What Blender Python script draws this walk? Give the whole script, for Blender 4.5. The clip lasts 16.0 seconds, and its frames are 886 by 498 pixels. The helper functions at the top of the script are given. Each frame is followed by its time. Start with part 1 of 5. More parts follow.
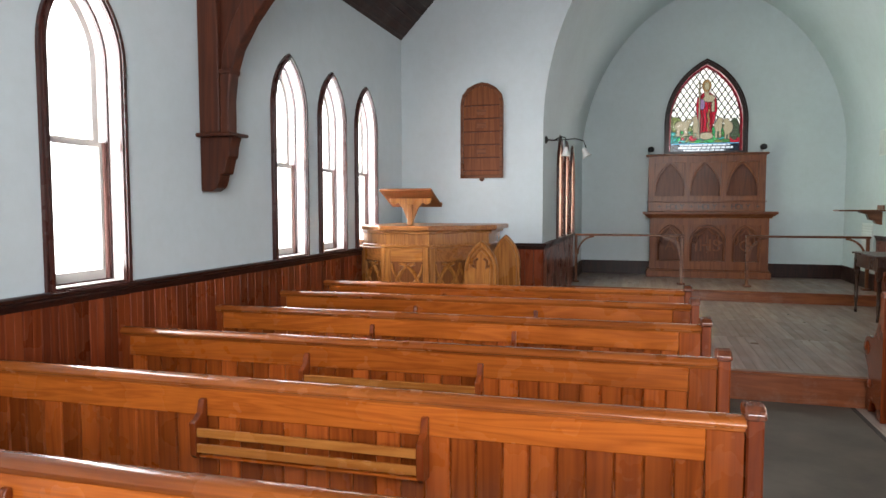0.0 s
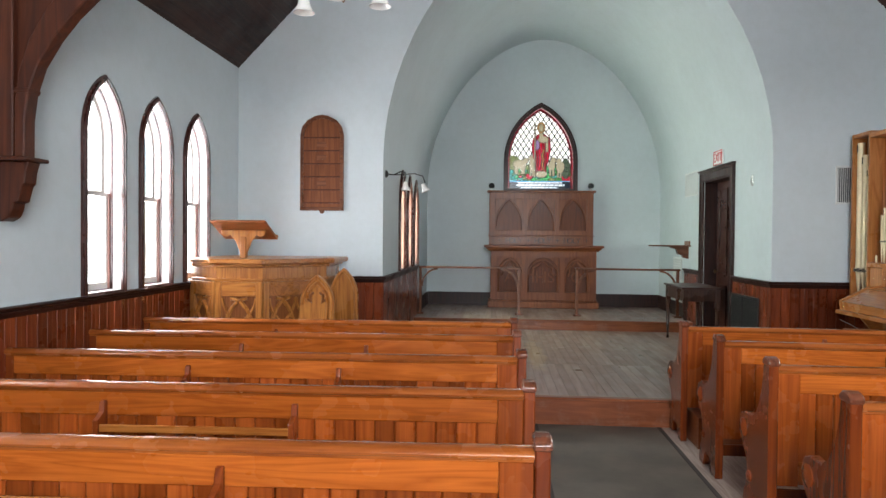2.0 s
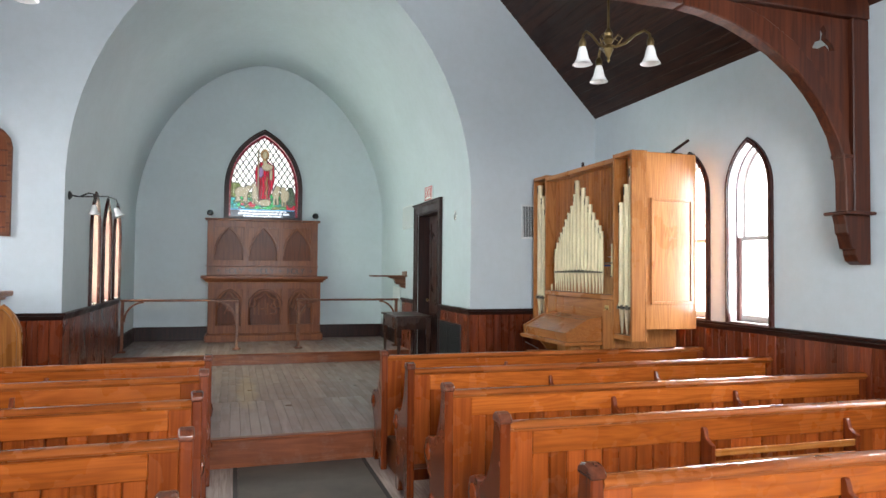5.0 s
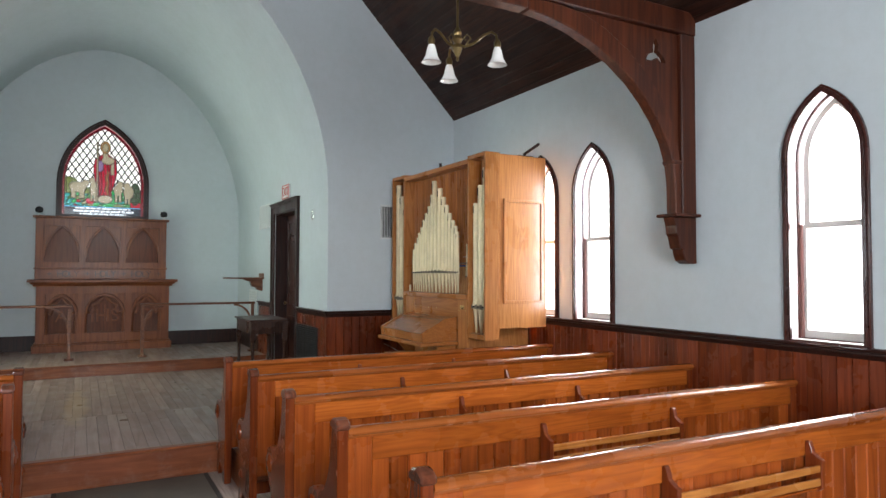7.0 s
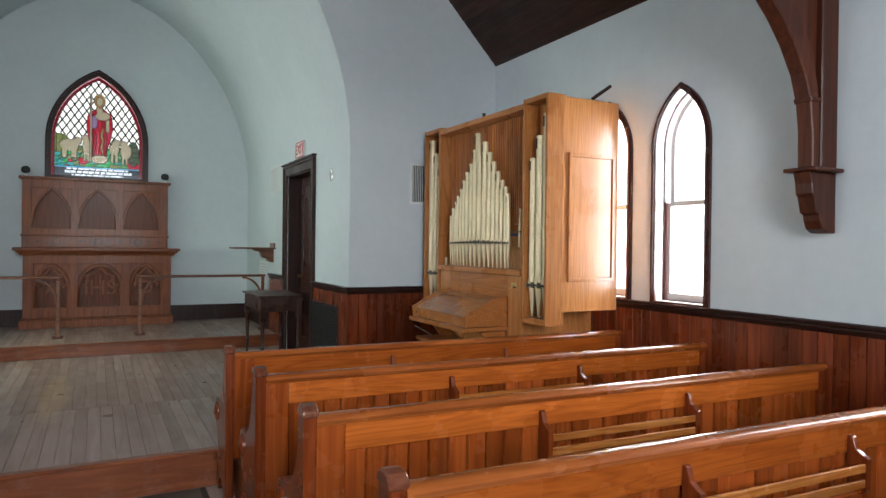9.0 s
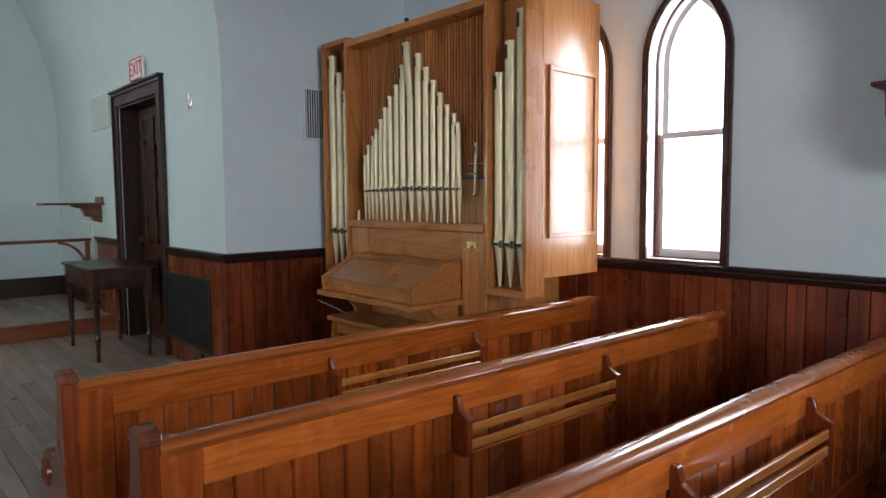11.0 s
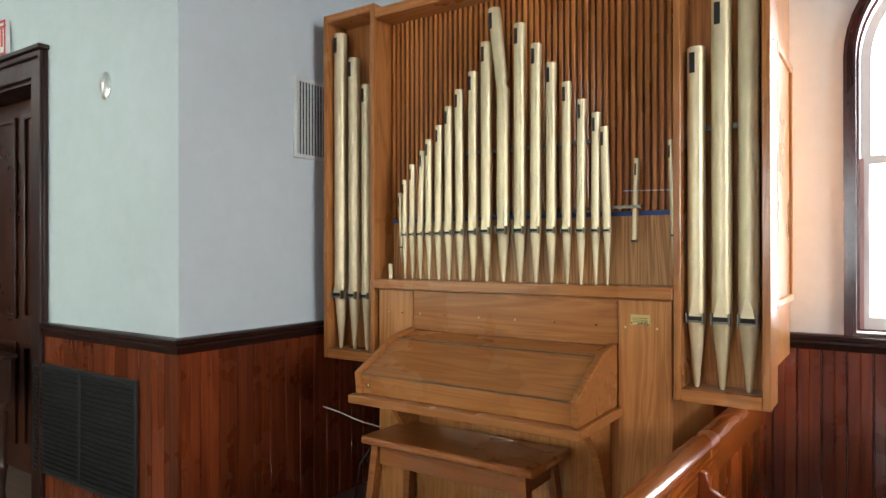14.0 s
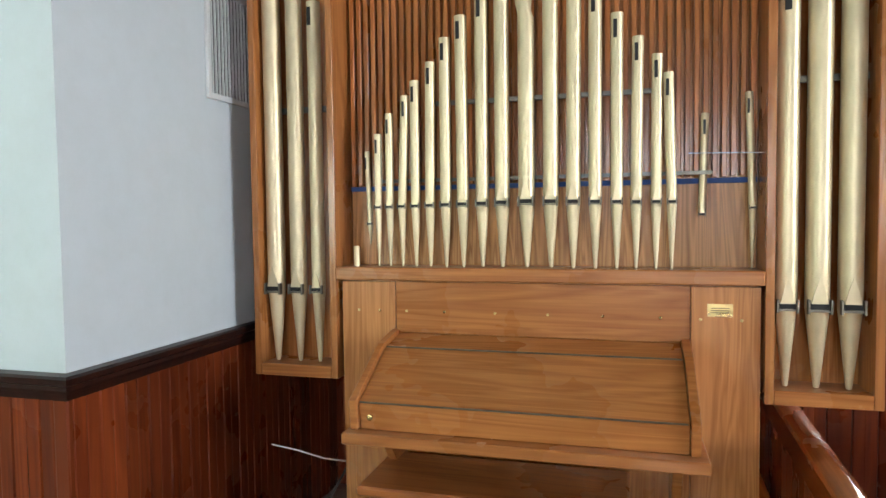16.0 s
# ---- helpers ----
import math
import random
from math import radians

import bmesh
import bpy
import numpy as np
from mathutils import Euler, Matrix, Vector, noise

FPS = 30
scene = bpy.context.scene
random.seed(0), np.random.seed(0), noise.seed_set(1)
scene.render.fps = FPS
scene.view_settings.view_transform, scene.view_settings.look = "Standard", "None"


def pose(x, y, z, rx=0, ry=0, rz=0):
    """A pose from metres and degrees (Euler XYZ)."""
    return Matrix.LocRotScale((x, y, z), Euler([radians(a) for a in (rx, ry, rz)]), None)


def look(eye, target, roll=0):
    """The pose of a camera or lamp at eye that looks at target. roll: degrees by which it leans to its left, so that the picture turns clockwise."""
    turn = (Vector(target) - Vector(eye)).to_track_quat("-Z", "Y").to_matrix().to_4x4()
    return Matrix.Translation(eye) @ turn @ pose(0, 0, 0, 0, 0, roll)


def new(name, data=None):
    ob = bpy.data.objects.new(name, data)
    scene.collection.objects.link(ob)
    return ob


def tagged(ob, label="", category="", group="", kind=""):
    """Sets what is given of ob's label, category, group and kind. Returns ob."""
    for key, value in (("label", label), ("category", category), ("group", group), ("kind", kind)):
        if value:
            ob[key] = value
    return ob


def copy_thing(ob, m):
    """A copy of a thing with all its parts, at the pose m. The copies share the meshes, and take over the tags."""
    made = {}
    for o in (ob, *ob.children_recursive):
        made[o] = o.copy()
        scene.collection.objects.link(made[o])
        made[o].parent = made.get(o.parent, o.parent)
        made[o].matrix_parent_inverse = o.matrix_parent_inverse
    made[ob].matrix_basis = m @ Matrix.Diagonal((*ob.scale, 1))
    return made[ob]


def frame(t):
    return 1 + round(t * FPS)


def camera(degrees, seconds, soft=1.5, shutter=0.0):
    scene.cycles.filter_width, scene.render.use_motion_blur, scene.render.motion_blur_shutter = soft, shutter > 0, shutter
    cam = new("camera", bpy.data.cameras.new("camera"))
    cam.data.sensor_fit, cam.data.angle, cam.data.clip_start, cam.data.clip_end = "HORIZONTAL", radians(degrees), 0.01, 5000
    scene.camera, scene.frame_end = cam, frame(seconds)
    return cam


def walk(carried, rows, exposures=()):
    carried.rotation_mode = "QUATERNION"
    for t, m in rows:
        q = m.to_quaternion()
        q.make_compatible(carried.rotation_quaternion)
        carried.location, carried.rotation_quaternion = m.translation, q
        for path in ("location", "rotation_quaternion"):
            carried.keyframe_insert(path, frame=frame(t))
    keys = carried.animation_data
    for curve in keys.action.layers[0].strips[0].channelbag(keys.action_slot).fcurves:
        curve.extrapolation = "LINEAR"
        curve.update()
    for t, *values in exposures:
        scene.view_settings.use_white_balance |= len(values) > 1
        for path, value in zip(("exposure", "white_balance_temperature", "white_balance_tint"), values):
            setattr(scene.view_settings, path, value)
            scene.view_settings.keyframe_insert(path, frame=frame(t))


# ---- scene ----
cam = camera(67.7, 16.0)
PATH = [
    (0, (0.213, 0.561, 1.535), (-0.366, 2.471, 1.408), -0.1),
    (0.5, (0.238, 0.544, 1.541), (-0.264, 2.477, 1.435), 0.3),
    (1, (0.272, 0.556, 1.551), (-0.125, 2.515, 1.461), 0.2),
    (1.5, (0.328, 0.576, 1.555), (0.02, 2.551, 1.491), 0.2),
    (2, (0.398, 0.607, 1.563), (0.241, 2.601, 1.53), 0.5),
    (2.5, (0.456, 0.632, 1.565), (0.397, 2.631, 1.559), 0.4),
    (3, (0.514, 0.666, 1.567), (0.534, 2.666, 1.566), 0.3),
    (3.5, (0.583, 0.708, 1.572), (0.731, 2.703, 1.583), 0.3),
    (4, (0.67, 0.736, 1.585), (0.899, 2.722, 1.614), 0.2),
    (4.5, (0.725, 0.786, 1.577), (1.052, 2.759, 1.627), 0.5),
    (5, (0.739, 0.703, 1.576), (1.341, 2.609, 1.64), 0.5),
    (5.2, (0.723, 0.794, 1.538), (1.401, 2.674, 1.601), 0.2),
    (7.3, (1.008, 0.758, 1.566), (1.972, 2.509, 1.639), 0.2),
    (7.5, (1.07, 0.835, 1.563), (1.999, 2.605, 1.638), 0.3),
    (8, (1.138, 1.12, 1.555), (2.059, 2.894, 1.628), 1.1),
    (8.5, (1.13, 1.47, 1.537), (2.059, 3.24, 1.606), 0.8),
    (9, (1.215, 1.91, 1.539), (2.145, 3.681, 1.529), 0.7),
    (9.2, (1.245, 2.077, 1.524), (2.178, 3.846, 1.515), 0.9),
    (11.3, (1.407, 3.756, 1.515), (2.886, 5.092, 1.344), 0.3),
    (11.5, (1.376, 3.917, 1.521), (2.945, 5.15, 1.381), 0.7),
    (12, (1.434, 4.239, 1.487), (3.039, 5.431, 1.43), 0.4),
    (12.5, (1.513, 4.6, 1.524), (2.917, 6.024, 1.516), 0.1),
    (13, (1.505, 4.924, 1.518), (2.998, 6.254, 1.483), 0.2),
    (13.5, (1.556, 5.268, 1.497), (3.209, 6.394, 1.449), -0.2),
    (14, (1.723, 5.593, 1.492), (3.377, 6.717, 1.495), -0.1),
    (14.5, (1.693, 5.91, 1.504), (3.428, 6.905, 1.5), -0.4),
    (15, (1.752, 6.216, 1.505), (3.64, 6.872, 1.43), -0.6),
    (15.5, (1.92, 6.424, 1.495), (3.824, 7.027, 1.39), -0.5),
    (16, (2.004, 6.654, 1.527), (3.926, 7.199, 1.431), -0.7),
]
walk(cam, [(t, look(eye, target, roll)) for t, eye, target, roll in PATH],
     [(0, 0.1, 6500, 10), (1, 0.15, 6500, 10), (2, 0.27, 6400, 10), (2.5, 0.32, 6350, 10), (3.5, 0.4, 6250, 10), (4.5, 0.4, 6200, 10), (5, 0.33, 6200, 10), (7.5, -0.1, 6300, 10), (8, -0.14, 6300, 10), (9, -0.08, 6250, 10), (11.3, -0.5, 6050, 10), (12, -0.65, 6150, 10), (12.5, -0.16, 6300, 10), (13, 0.06, 6500, 10), (13.5, 0.1, 6550, 10), (14.5, 0.48, 6450, 10), (15, 0.52, 6400, 10), (16, 0.66, 6250, 10)])
# ---- light ----
world = bpy.data.worlds.new("sky")
world.use_nodes = True
scene.world = world
sky = world.node_tree.nodes.new("ShaderNodeTexSky")
sky.sky_type, sky.sun_disc = "NISHITA", False
sky.sun_elevation, sky.sun_rotation = radians(40), radians(120)
world.node_tree.links.new(sky.outputs[0], world.node_tree.nodes["Background"].inputs["Color"])
world.node_tree.nodes["Background"].inputs["Strength"].default_value = 0.1
sun = new("sun", bpy.data.lights.new("sun", "SUN"))
sun.data.energy, sun.data.angle, sun.data.color = 0.8, radians(20), (1.0, 0.95, 0.88)
sun.matrix_basis = look((20, -12, 20), (0, 0, 0))


def daylight(name, eye, target, w, h, watts, col):
    """The sky's light in a window opening."""
    l = new(name, bpy.data.lights.new(name, "AREA"))
    l.data.shape, l.data.size, l.data.size_y = "RECTANGLE", w, h
    l.data.energy, l.data.color = watts, col
    l.matrix_basis = look(eye, target)
    return l


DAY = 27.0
for yc in (3.365, 5.46, 6.24, 7.03):
    daylight("window_daylight_west", (-2.86, yc, 1.96), (0, yc, 1.96), 0.60, 1.85, DAY * 2.2, (0.94, 0.975, 1.0))
for yc in (3.295, 5.485, 6.27):
    daylight("window_daylight_east", (5.37, yc, 1.96), (0, yc, 1.96), 0.60, 1.85, DAY * 3.1, (0.93, 0.975, 1.0))
for yc in (9.64, 10.42, 11.20):
    daylight("window_daylight_chancel", (-1.15, yc, 1.8), (3, yc, 1.8), 0.60, 1.6, DAY * 2.5, (0.83, 1.0, 0.80))
daylight("stained_glass_daylight", (1.23, 13.36, 3.25), (1.23, 0, 3.25), 1.5, 1.9, DAY * 2.6, (1.0, 1.0, 1.0))
# lamp in an assumed, unseen rear opening, added to light the pew backs
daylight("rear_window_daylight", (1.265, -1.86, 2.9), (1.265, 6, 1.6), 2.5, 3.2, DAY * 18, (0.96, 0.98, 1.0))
# ---- small builders ----
XL, XR, XC = -2.60, 5.11, 1.265
YA, YB, YK = 8.125, 13.10, -1.60
CL, CR = -0.89, 3.43
EAVE, RIDGE = 3.52, 7.50
STEP1, STEP2 = 0.153, 0.31


def link(name, bm, material, parent=None, smooth=False):
    bmesh.ops.recalc_face_normals(bm, faces=bm.faces)
    me = bpy.data.meshes.new(name)
    bm.to_mesh(me)
    bm.free()
    me.materials.append(material)
    if smooth:
        for p in me.polygons:
            p.use_smooth = True
        me.set_sharp_from_angle(angle=radians(38))
    ob = new(name, me)
    if parent is not None:
        ob.parent = parent
    return ob


def part(name, bm, material, parent, label="", smooth=False):
    ob = link(name, bm, material, parent, smooth)
    return tagged(ob, label) if label else ob


def base(name, x, y, z, rz=0.0):
    ob = new(name)
    ob.empty_display_size = 0.1
    ob.matrix_basis = pose(x, y, z, 0, 0, rz)
    return ob


def add_box(bm, x0, x1, y0, y1, z0, z1, bev=0.0, m=None):
    vs = [bm.verts.new((x, y, z)) for x in (x0, x1) for y in (y0, y1) for z in (z0, z1)]
    idx = ((0, 1, 3, 2), (4, 6, 7, 5), (0, 4, 5, 1), (2, 3, 7, 6), (0, 2, 6, 4), (1, 5, 7, 3))
    fs = [bm.faces.new([vs[i] for i in f]) for f in idx]
    if bev > 0:
        es = list({e for f in fs for e in f.edges})
        r = bmesh.ops.bevel(bm, geom=es, offset=bev, segments=1, affect="EDGES", profile=0.5)
        vs = list({v for f in r["faces"] for v in f.verts} | {v for v in vs if v.is_valid})
    if m is not None:
        bmesh.ops.transform(bm, matrix=m, verts=vs)
    return bm


def box(x0, x1, y0, y1, z0, z1, bev=0.0, m=None):
    return add_box(bmesh.new(), x0, x1, y0, y1, z0, z1, bev, m)


def axes(plane):
    """Matrix from (u, v, w) to the world: u, v in the plane, w its depth."""
    if plane == "xz":
        return Matrix(((1, 0, 0, 0), (0, 0, 1, 0), (0, 1, 0, 0), (0, 0, 0, 1)))
    if plane == "yz":
        return Matrix(((0, 0, 1, 0), (1, 0, 0, 0), (0, 1, 0, 0), (0, 0, 0, 1)))
    return Matrix.Identity(4)


def add_plate(bm, outer, w0, w1, plane="xz", holes=(), m=None, bev=0.0):
    """A plate cut to an outline, with holes, from depth w0 to w1."""
    mat = axes(plane)
    if m is not None:
        mat = m @ mat
    tmp = bmesh.new()
    for loop in (outer, *holes):
        vs = [tmp.verts.new((u, v, w0)) for u, v in loop]
        for a, b in zip(vs, vs[1:] + vs[:1]):
            tmp.edges.new((a, b))
    if holes:
        bmesh.ops.triangle_fill(tmp, use_beauty=True, use_dissolve=False, edges=tmp.edges[:], normal=(0, 0, 1))
    else:
        tmp.verts.ensure_lookup_table()
        tmp.faces.new(tmp.verts[:])
    r = bmesh.ops.extrude_face_region(tmp, geom=tmp.faces[:])
    bmesh.ops.translate(tmp, vec=(0, 0, w1 - w0), verts=[g for g in r["geom"] if isinstance(g, bmesh.types.BMVert)])
    bmesh.ops.recalc_face_normals(tmp, faces=tmp.faces)
    if bev > 0:
        es = [e for e in tmp.edges if len(e.link_faces) == 2 and e.calc_face_angle(0) > 0.6]
        bmesh.ops.bevel(tmp, geom=es, offset=bev, segments=1, affect="EDGES", profile=0.5)
    bmesh.ops.transform(tmp, matrix=mat, verts=tmp.verts)
    me = bpy.data.meshes.new("tmp")
    tmp.to_mesh(me)
    tmp.free()
    bm.from_mesh(me)
    bpy.data.meshes.remove(me)
    return bm


def plate(outer, w0, w1, plane="xz", holes=(), m=None, bev=0.0):
    return add_plate(bmesh.new(), outer, w0, w1, plane, holes, m, bev)


def add_sweep(bm, path, section, closed=False, up=None):
    """A section (list of (a, b)) carried along a path in space; a lies across, b along up x tangent."""
    pts = [Vector(p) for p in path]
    n = len(pts)
    rings = []
    for i, p in enumerate(pts):
        if closed:
            t0, t1 = (p - pts[i - 1]).normalized(), (pts[(i + 1) % n] - p).normalized()
        else:
            t0 = (p - pts[i - 1]).normalized() if i else (pts[1] - p).normalized()
            t1 = (pts[i + 1] - p).normalized() if i < n - 1 else t0
        t = (t0 + t1).normalized()
        k = 1.0 / max(0.35, t.dot(t0))
        u = Vector(up)
        side = u.cross(t).normalized()
        rings.append([bm.verts.new(p + side * a * k + u * b) for a, b in section])
    m = len(section)
    for i in range(n if closed else n - 1):
        A, B = rings[i], rings[(i + 1) % n]
        for j in range(m):
            bm.faces.new((A[j], A[(j + 1) % m], B[(j + 1) % m], B[j]))
    if not closed:
        bm.faces.new(rings[0][::-1])
        bm.faces.new(rings[-1])
    return bm


def sweep(path, section, closed=False, up=(0, 0, 1)):
    return add_sweep(bmesh.new(), path, section, closed, up)


def add_lathe(bm, rings, seg=14, m=None):
    """Turned about z: rings of (radius, height)."""
    loops = [[bm.verts.new((r * math.cos(2 * math.pi * i / seg), r * math.sin(2 * math.pi * i / seg), z)) for i in range(seg)] for r, z in rings]
    for A, B in zip(loops, loops[1:]):
        for i in range(seg):
            bm.faces.new((A[i], A[(i + 1) % seg], B[(i + 1) % seg], B[i]))
    bm.faces.new(loops[0][::-1])
    bm.faces.new(loops[-1])
    if m is not None:
        bmesh.ops.transform(bm, matrix=m, verts=[v for l in loops for v in l])
    return bm


def lathe(rings, seg=14, m=None):
    return add_lathe(bmesh.new(), rings, seg, m)


def add_tube(bm, path, r, seg=8):
    pts = [Vector(p) for p in path]
    rings = []
    ref = Vector((0.13, 0.27, 0.95))
    for i, p in enumerate(pts):
        t = (pts[min(i + 1, len(pts) - 1)] - pts[max(i - 1, 0)]).normalized()
        s = t.cross(ref).normalized()
        b = t.cross(s)
        rr = r[i] if isinstance(r, (list, tuple)) else r
        rings.append([bm.verts.new(p + (s * math.cos(2 * math.pi * k / seg) + b * math.sin(2 * math.pi * k / seg)) * rr) for k in range(seg)])
    for A, B in zip(rings, rings[1:]):
        for k in range(seg):
            bm.faces.new((A[k], A[(k + 1) % seg], B[(k + 1) % seg], B[k]))
    bm.faces.new(rings[0][::-1])
    bm.faces.new(rings[-1])
    return bm


def tube(path, r, seg=8):
    return add_tube(bmesh.new(), path, r, seg)


def lancet(c, w, z0, zs, za, n=9, inset=0.0):
    """Outline of a pointed opening: centre, width, sill, springing, apex; counter-clockwise from the sill's left."""
    h, rise = w / 2, za - zs
    d = (rise * rise - h * h) / (2 * h)
    R = h + d
    hw, Ri = h - inset, R - inset
    top = math.acos(min(1, d / Ri)) if d > 0 else math.pi / 2
    right = [(c - d + Ri * math.cos(top * i / n), zs + Ri * math.sin(top * i / n)) for i in range(n)]
    apex = (c, zs + math.sqrt(max(1e-6, Ri * Ri - d * d)))
    left = [(2 * c - u, v) for u, v in right[::-1]]
    return [(c - hw, z0 + inset), (c + hw, z0 + inset), *right, apex, *left]


def ell(n=28, hw=None, z0=2.5, h=2.78, p=1.86):
    """Half-round head of the chancel arch, from right to left."""
    hw = (CR - CL) / 2 if hw is None else hw
    def pw(v):
        return math.copysign(abs(v) ** (2 / p), v)

    return [(XC + 0.005 + hw * pw(math.cos(math.pi * i / n)), z0 + h * pw(math.sin(math.pi * i / n)) if 0 < i < n else z0) for i in range(n + 1)]


# ---- materials ----
def mat_base(name):
    m = bpy.data.materials.new(name)
    m.use_nodes = True
    nt = m.node_tree
    return m, nt, nt.nodes["Principled BSDF"]


def node(nt, kind, **inputs):
    n = nt.nodes.new(kind)
    for k, v in inputs.items():
        n.inputs[k.replace("_", " ")].default_value = v
    return n


def ramp(nt, fac, stops):
    r = nt.nodes.new("ShaderNodeValToRGB")
    els = r.color_ramp.elements
    while len(els) < len(stops):
        els.new(0.5)
    for e, (p, c) in zip(els, stops):
        e.position, e.color = p, (*c, 1)
    nt.links.new(fac, r.inputs["Fac"])
    return r.outputs["Color"]


def coords(nt, scale, shift=True):
    tc = nt.nodes.new("ShaderNodeTexCoord")
    mp = nt.nodes.new("ShaderNodeMapping")
    mp.inputs["Scale"].default_value = scale
    nt.links.new(tc.outputs["Object"], mp.inputs["Vector"])
    if shift:
        oi = nt.nodes.new("ShaderNodeObjectInfo")
        mul = nt.nodes.new("ShaderNodeVectorMath")
        mul.operation = "SCALE"
        mul.inputs[0].default_value = (17.0, 29.0, 23.0)
        nt.links.new(oi.outputs["Random"], mul.inputs["Scale"])
        nt.links.new(mul.outputs[0], mp.inputs["Location"])
    return mp.outputs["Vector"]


def mix(nt, a, b, fac, kind="MIX"):
    n = nt.nodes.new("ShaderNodeMix")
    n.data_type, n.blend_type = "RGBA", kind
    for sock, v in ((n.inputs[0], fac), (n.inputs[6], a), (n.inputs[7], b)):
        if hasattr(v, "links"):
            nt.links.new(v, sock)
        else:
            sock.default_value = v if isinstance(v, float) else (*v, 1)
    return n.outputs[2]


def wood(name, light, dark, grain="z", rough=0.3, coat=0.0, figure=1.0, var=0.25, bump=0.12, island=False, wear=0.0, bare=None, pores=0.5, blotch=0.6):
    """Varnished or bare wood: growth rings stretched along the grain, fine pores, wear, and a shade for each piece."""
    m, nt, b = mat_base(name)
    stretch = {"x": (0.75, 9, 9), "y": (9, 0.55, 9), "z": (9, 9, 0.55)}[grain]
    fine = {"x": (4, 140, 140), "y": (140, 4, 140), "z": (140, 140, 4)}[grain]
    v = coords(nt, stretch)
    n1 = node(nt, "ShaderNodeTexNoise", Scale=1.0, Detail=3.0, Roughness=0.55, Distortion=0.6)
    nt.links.new(v, n1.inputs["Vector"])
    rings = nt.nodes.new("ShaderNodeMath")
    rings.operation = "MULTIPLY"
    rings.inputs[1].default_value = 7.0 * figure
    nt.links.new(n1.outputs["Fac"], rings.inputs[0])
    fr = nt.nodes.new("ShaderNodeMath")
    fr.operation = "PINGPONG"
    fr.inputs[1].default_value = 0.5
    nt.links.new(rings.outputs[0], fr.inputs[0])
    n2 = node(nt, "ShaderNodeTexNoise", Scale=1.0, Detail=2.0, Roughness=0.6)
    nt.links.new(coords(nt, fine), n2.inputs["Vector"])
    n3 = node(nt, "ShaderNodeTexNoise", Scale=2.3, Detail=4.0, Roughness=0.6)
    nt.links.new(coords(nt, (1, 1, 1)), n3.inputs["Vector"])
    mid = tuple((p + q) / 2 for p, q in zip(light, dark))
    c = ramp(nt, fr.outputs[0], [(0.0, light), (0.28, mid), (0.5, dark)])
    c = mix(nt, c, ramp(nt, n2.outputs["Fac"], [(0.25, (0.66, 0.62, 0.58)), (0.7, (1.08, 1.08, 1.08))]), pores, "MULTIPLY")
    c = mix(nt, c, ramp(nt, n3.outputs["Fac"], [(0.3, (0.72, 0.68, 0.64)), (0.7, (1.12, 1.1, 1.08))]), blotch, "MULTIPLY")
    src = nt.nodes.new("ShaderNodeNewGeometry").outputs["Random Per Island"] if island else nt.nodes.new("ShaderNodeObjectInfo").outputs["Random"]
    lo, hi = 1 - var, 1 + var * 0.7
    c = mix(nt, c, ramp(nt, src, [(0.0, (lo, lo * 0.94, lo * 0.9)), (1.0, (hi, hi, hi))]), 1.0, "MULTIPLY")
    if wear:
        n4 = node(nt, "ShaderNodeTexNoise", Scale=5.0, Detail=6.0, Roughness=0.7)
        nt.links.new(coords(nt, (1, 1, 1)), n4.inputs["Vector"])
        f = ramp(nt, n4.outputs["Fac"], [(0.52, (0, 0, 0)), (0.72, (wear, wear, wear))])
        c = mix(nt, c, (0.42, 0.36, 0.3), f)
    if bare:
        # varnish trodden off along one strip of the floor
        g_ = nt.nodes.new("ShaderNodeNewGeometry").outputs["Position"]
        off = nt.nodes.new("ShaderNodeVectorMath")
        off.operation = "SUBTRACT"
        off.inputs[1].default_value = bare[0]
        nt.links.new(g_, off.inputs[0])
        div = nt.nodes.new("ShaderNodeVectorMath")
        div.operation = "DIVIDE"
        div.inputs[1].default_value = bare[1]
        nt.links.new(off.outputs[0], div.inputs[0])
        far = nt.nodes.new("ShaderNodeVectorMath")
        far.operation = "LENGTH"
        nt.links.new(div.outputs[0], far.inputs[0])
        n5 = node(nt, "ShaderNodeTexNoise", Scale=4.0, Detail=6.0, Roughness=0.75)
        nt.links.new(g_, n5.inputs["Vector"])
        add = nt.nodes.new("ShaderNodeMath")
        add.operation = "ADD"
        nt.links.new(far.outputs["Value"], add.inputs[0])
        nt.links.new(n5.outputs["Fac"], add.inputs[1])
        c = mix(nt, c, (0.40, 0.27, 0.15), ramp(nt, add.outputs[0], [(0.8, (0.62, 0.62, 0.62)), (1.0, (0, 0, 0))]))
    nt.links.new(c, b.inputs["Base Color"])
    rr = ramp(nt, n3.outputs["Fac"], [(0.3, (rough * 0.75,) * 3), (0.75, (min(1, rough * 1.5),) * 3)])
    nt.links.new(rr, b.inputs["Roughness"])
    b.inputs["Coat Weight"].default_value = coat
    b.inputs["Specular IOR Level"].default_value = 0.25
    b.inputs["Coat Roughness"].default_value = 0.16
    bp = node(nt, "ShaderNodeBump", Strength=bump, Distance=0.004)
    nt.links.new(n2.outputs["Fac"], bp.inputs["Height"])
    nt.links.new(bp.outputs[0], b.inputs["Normal"])
    return m


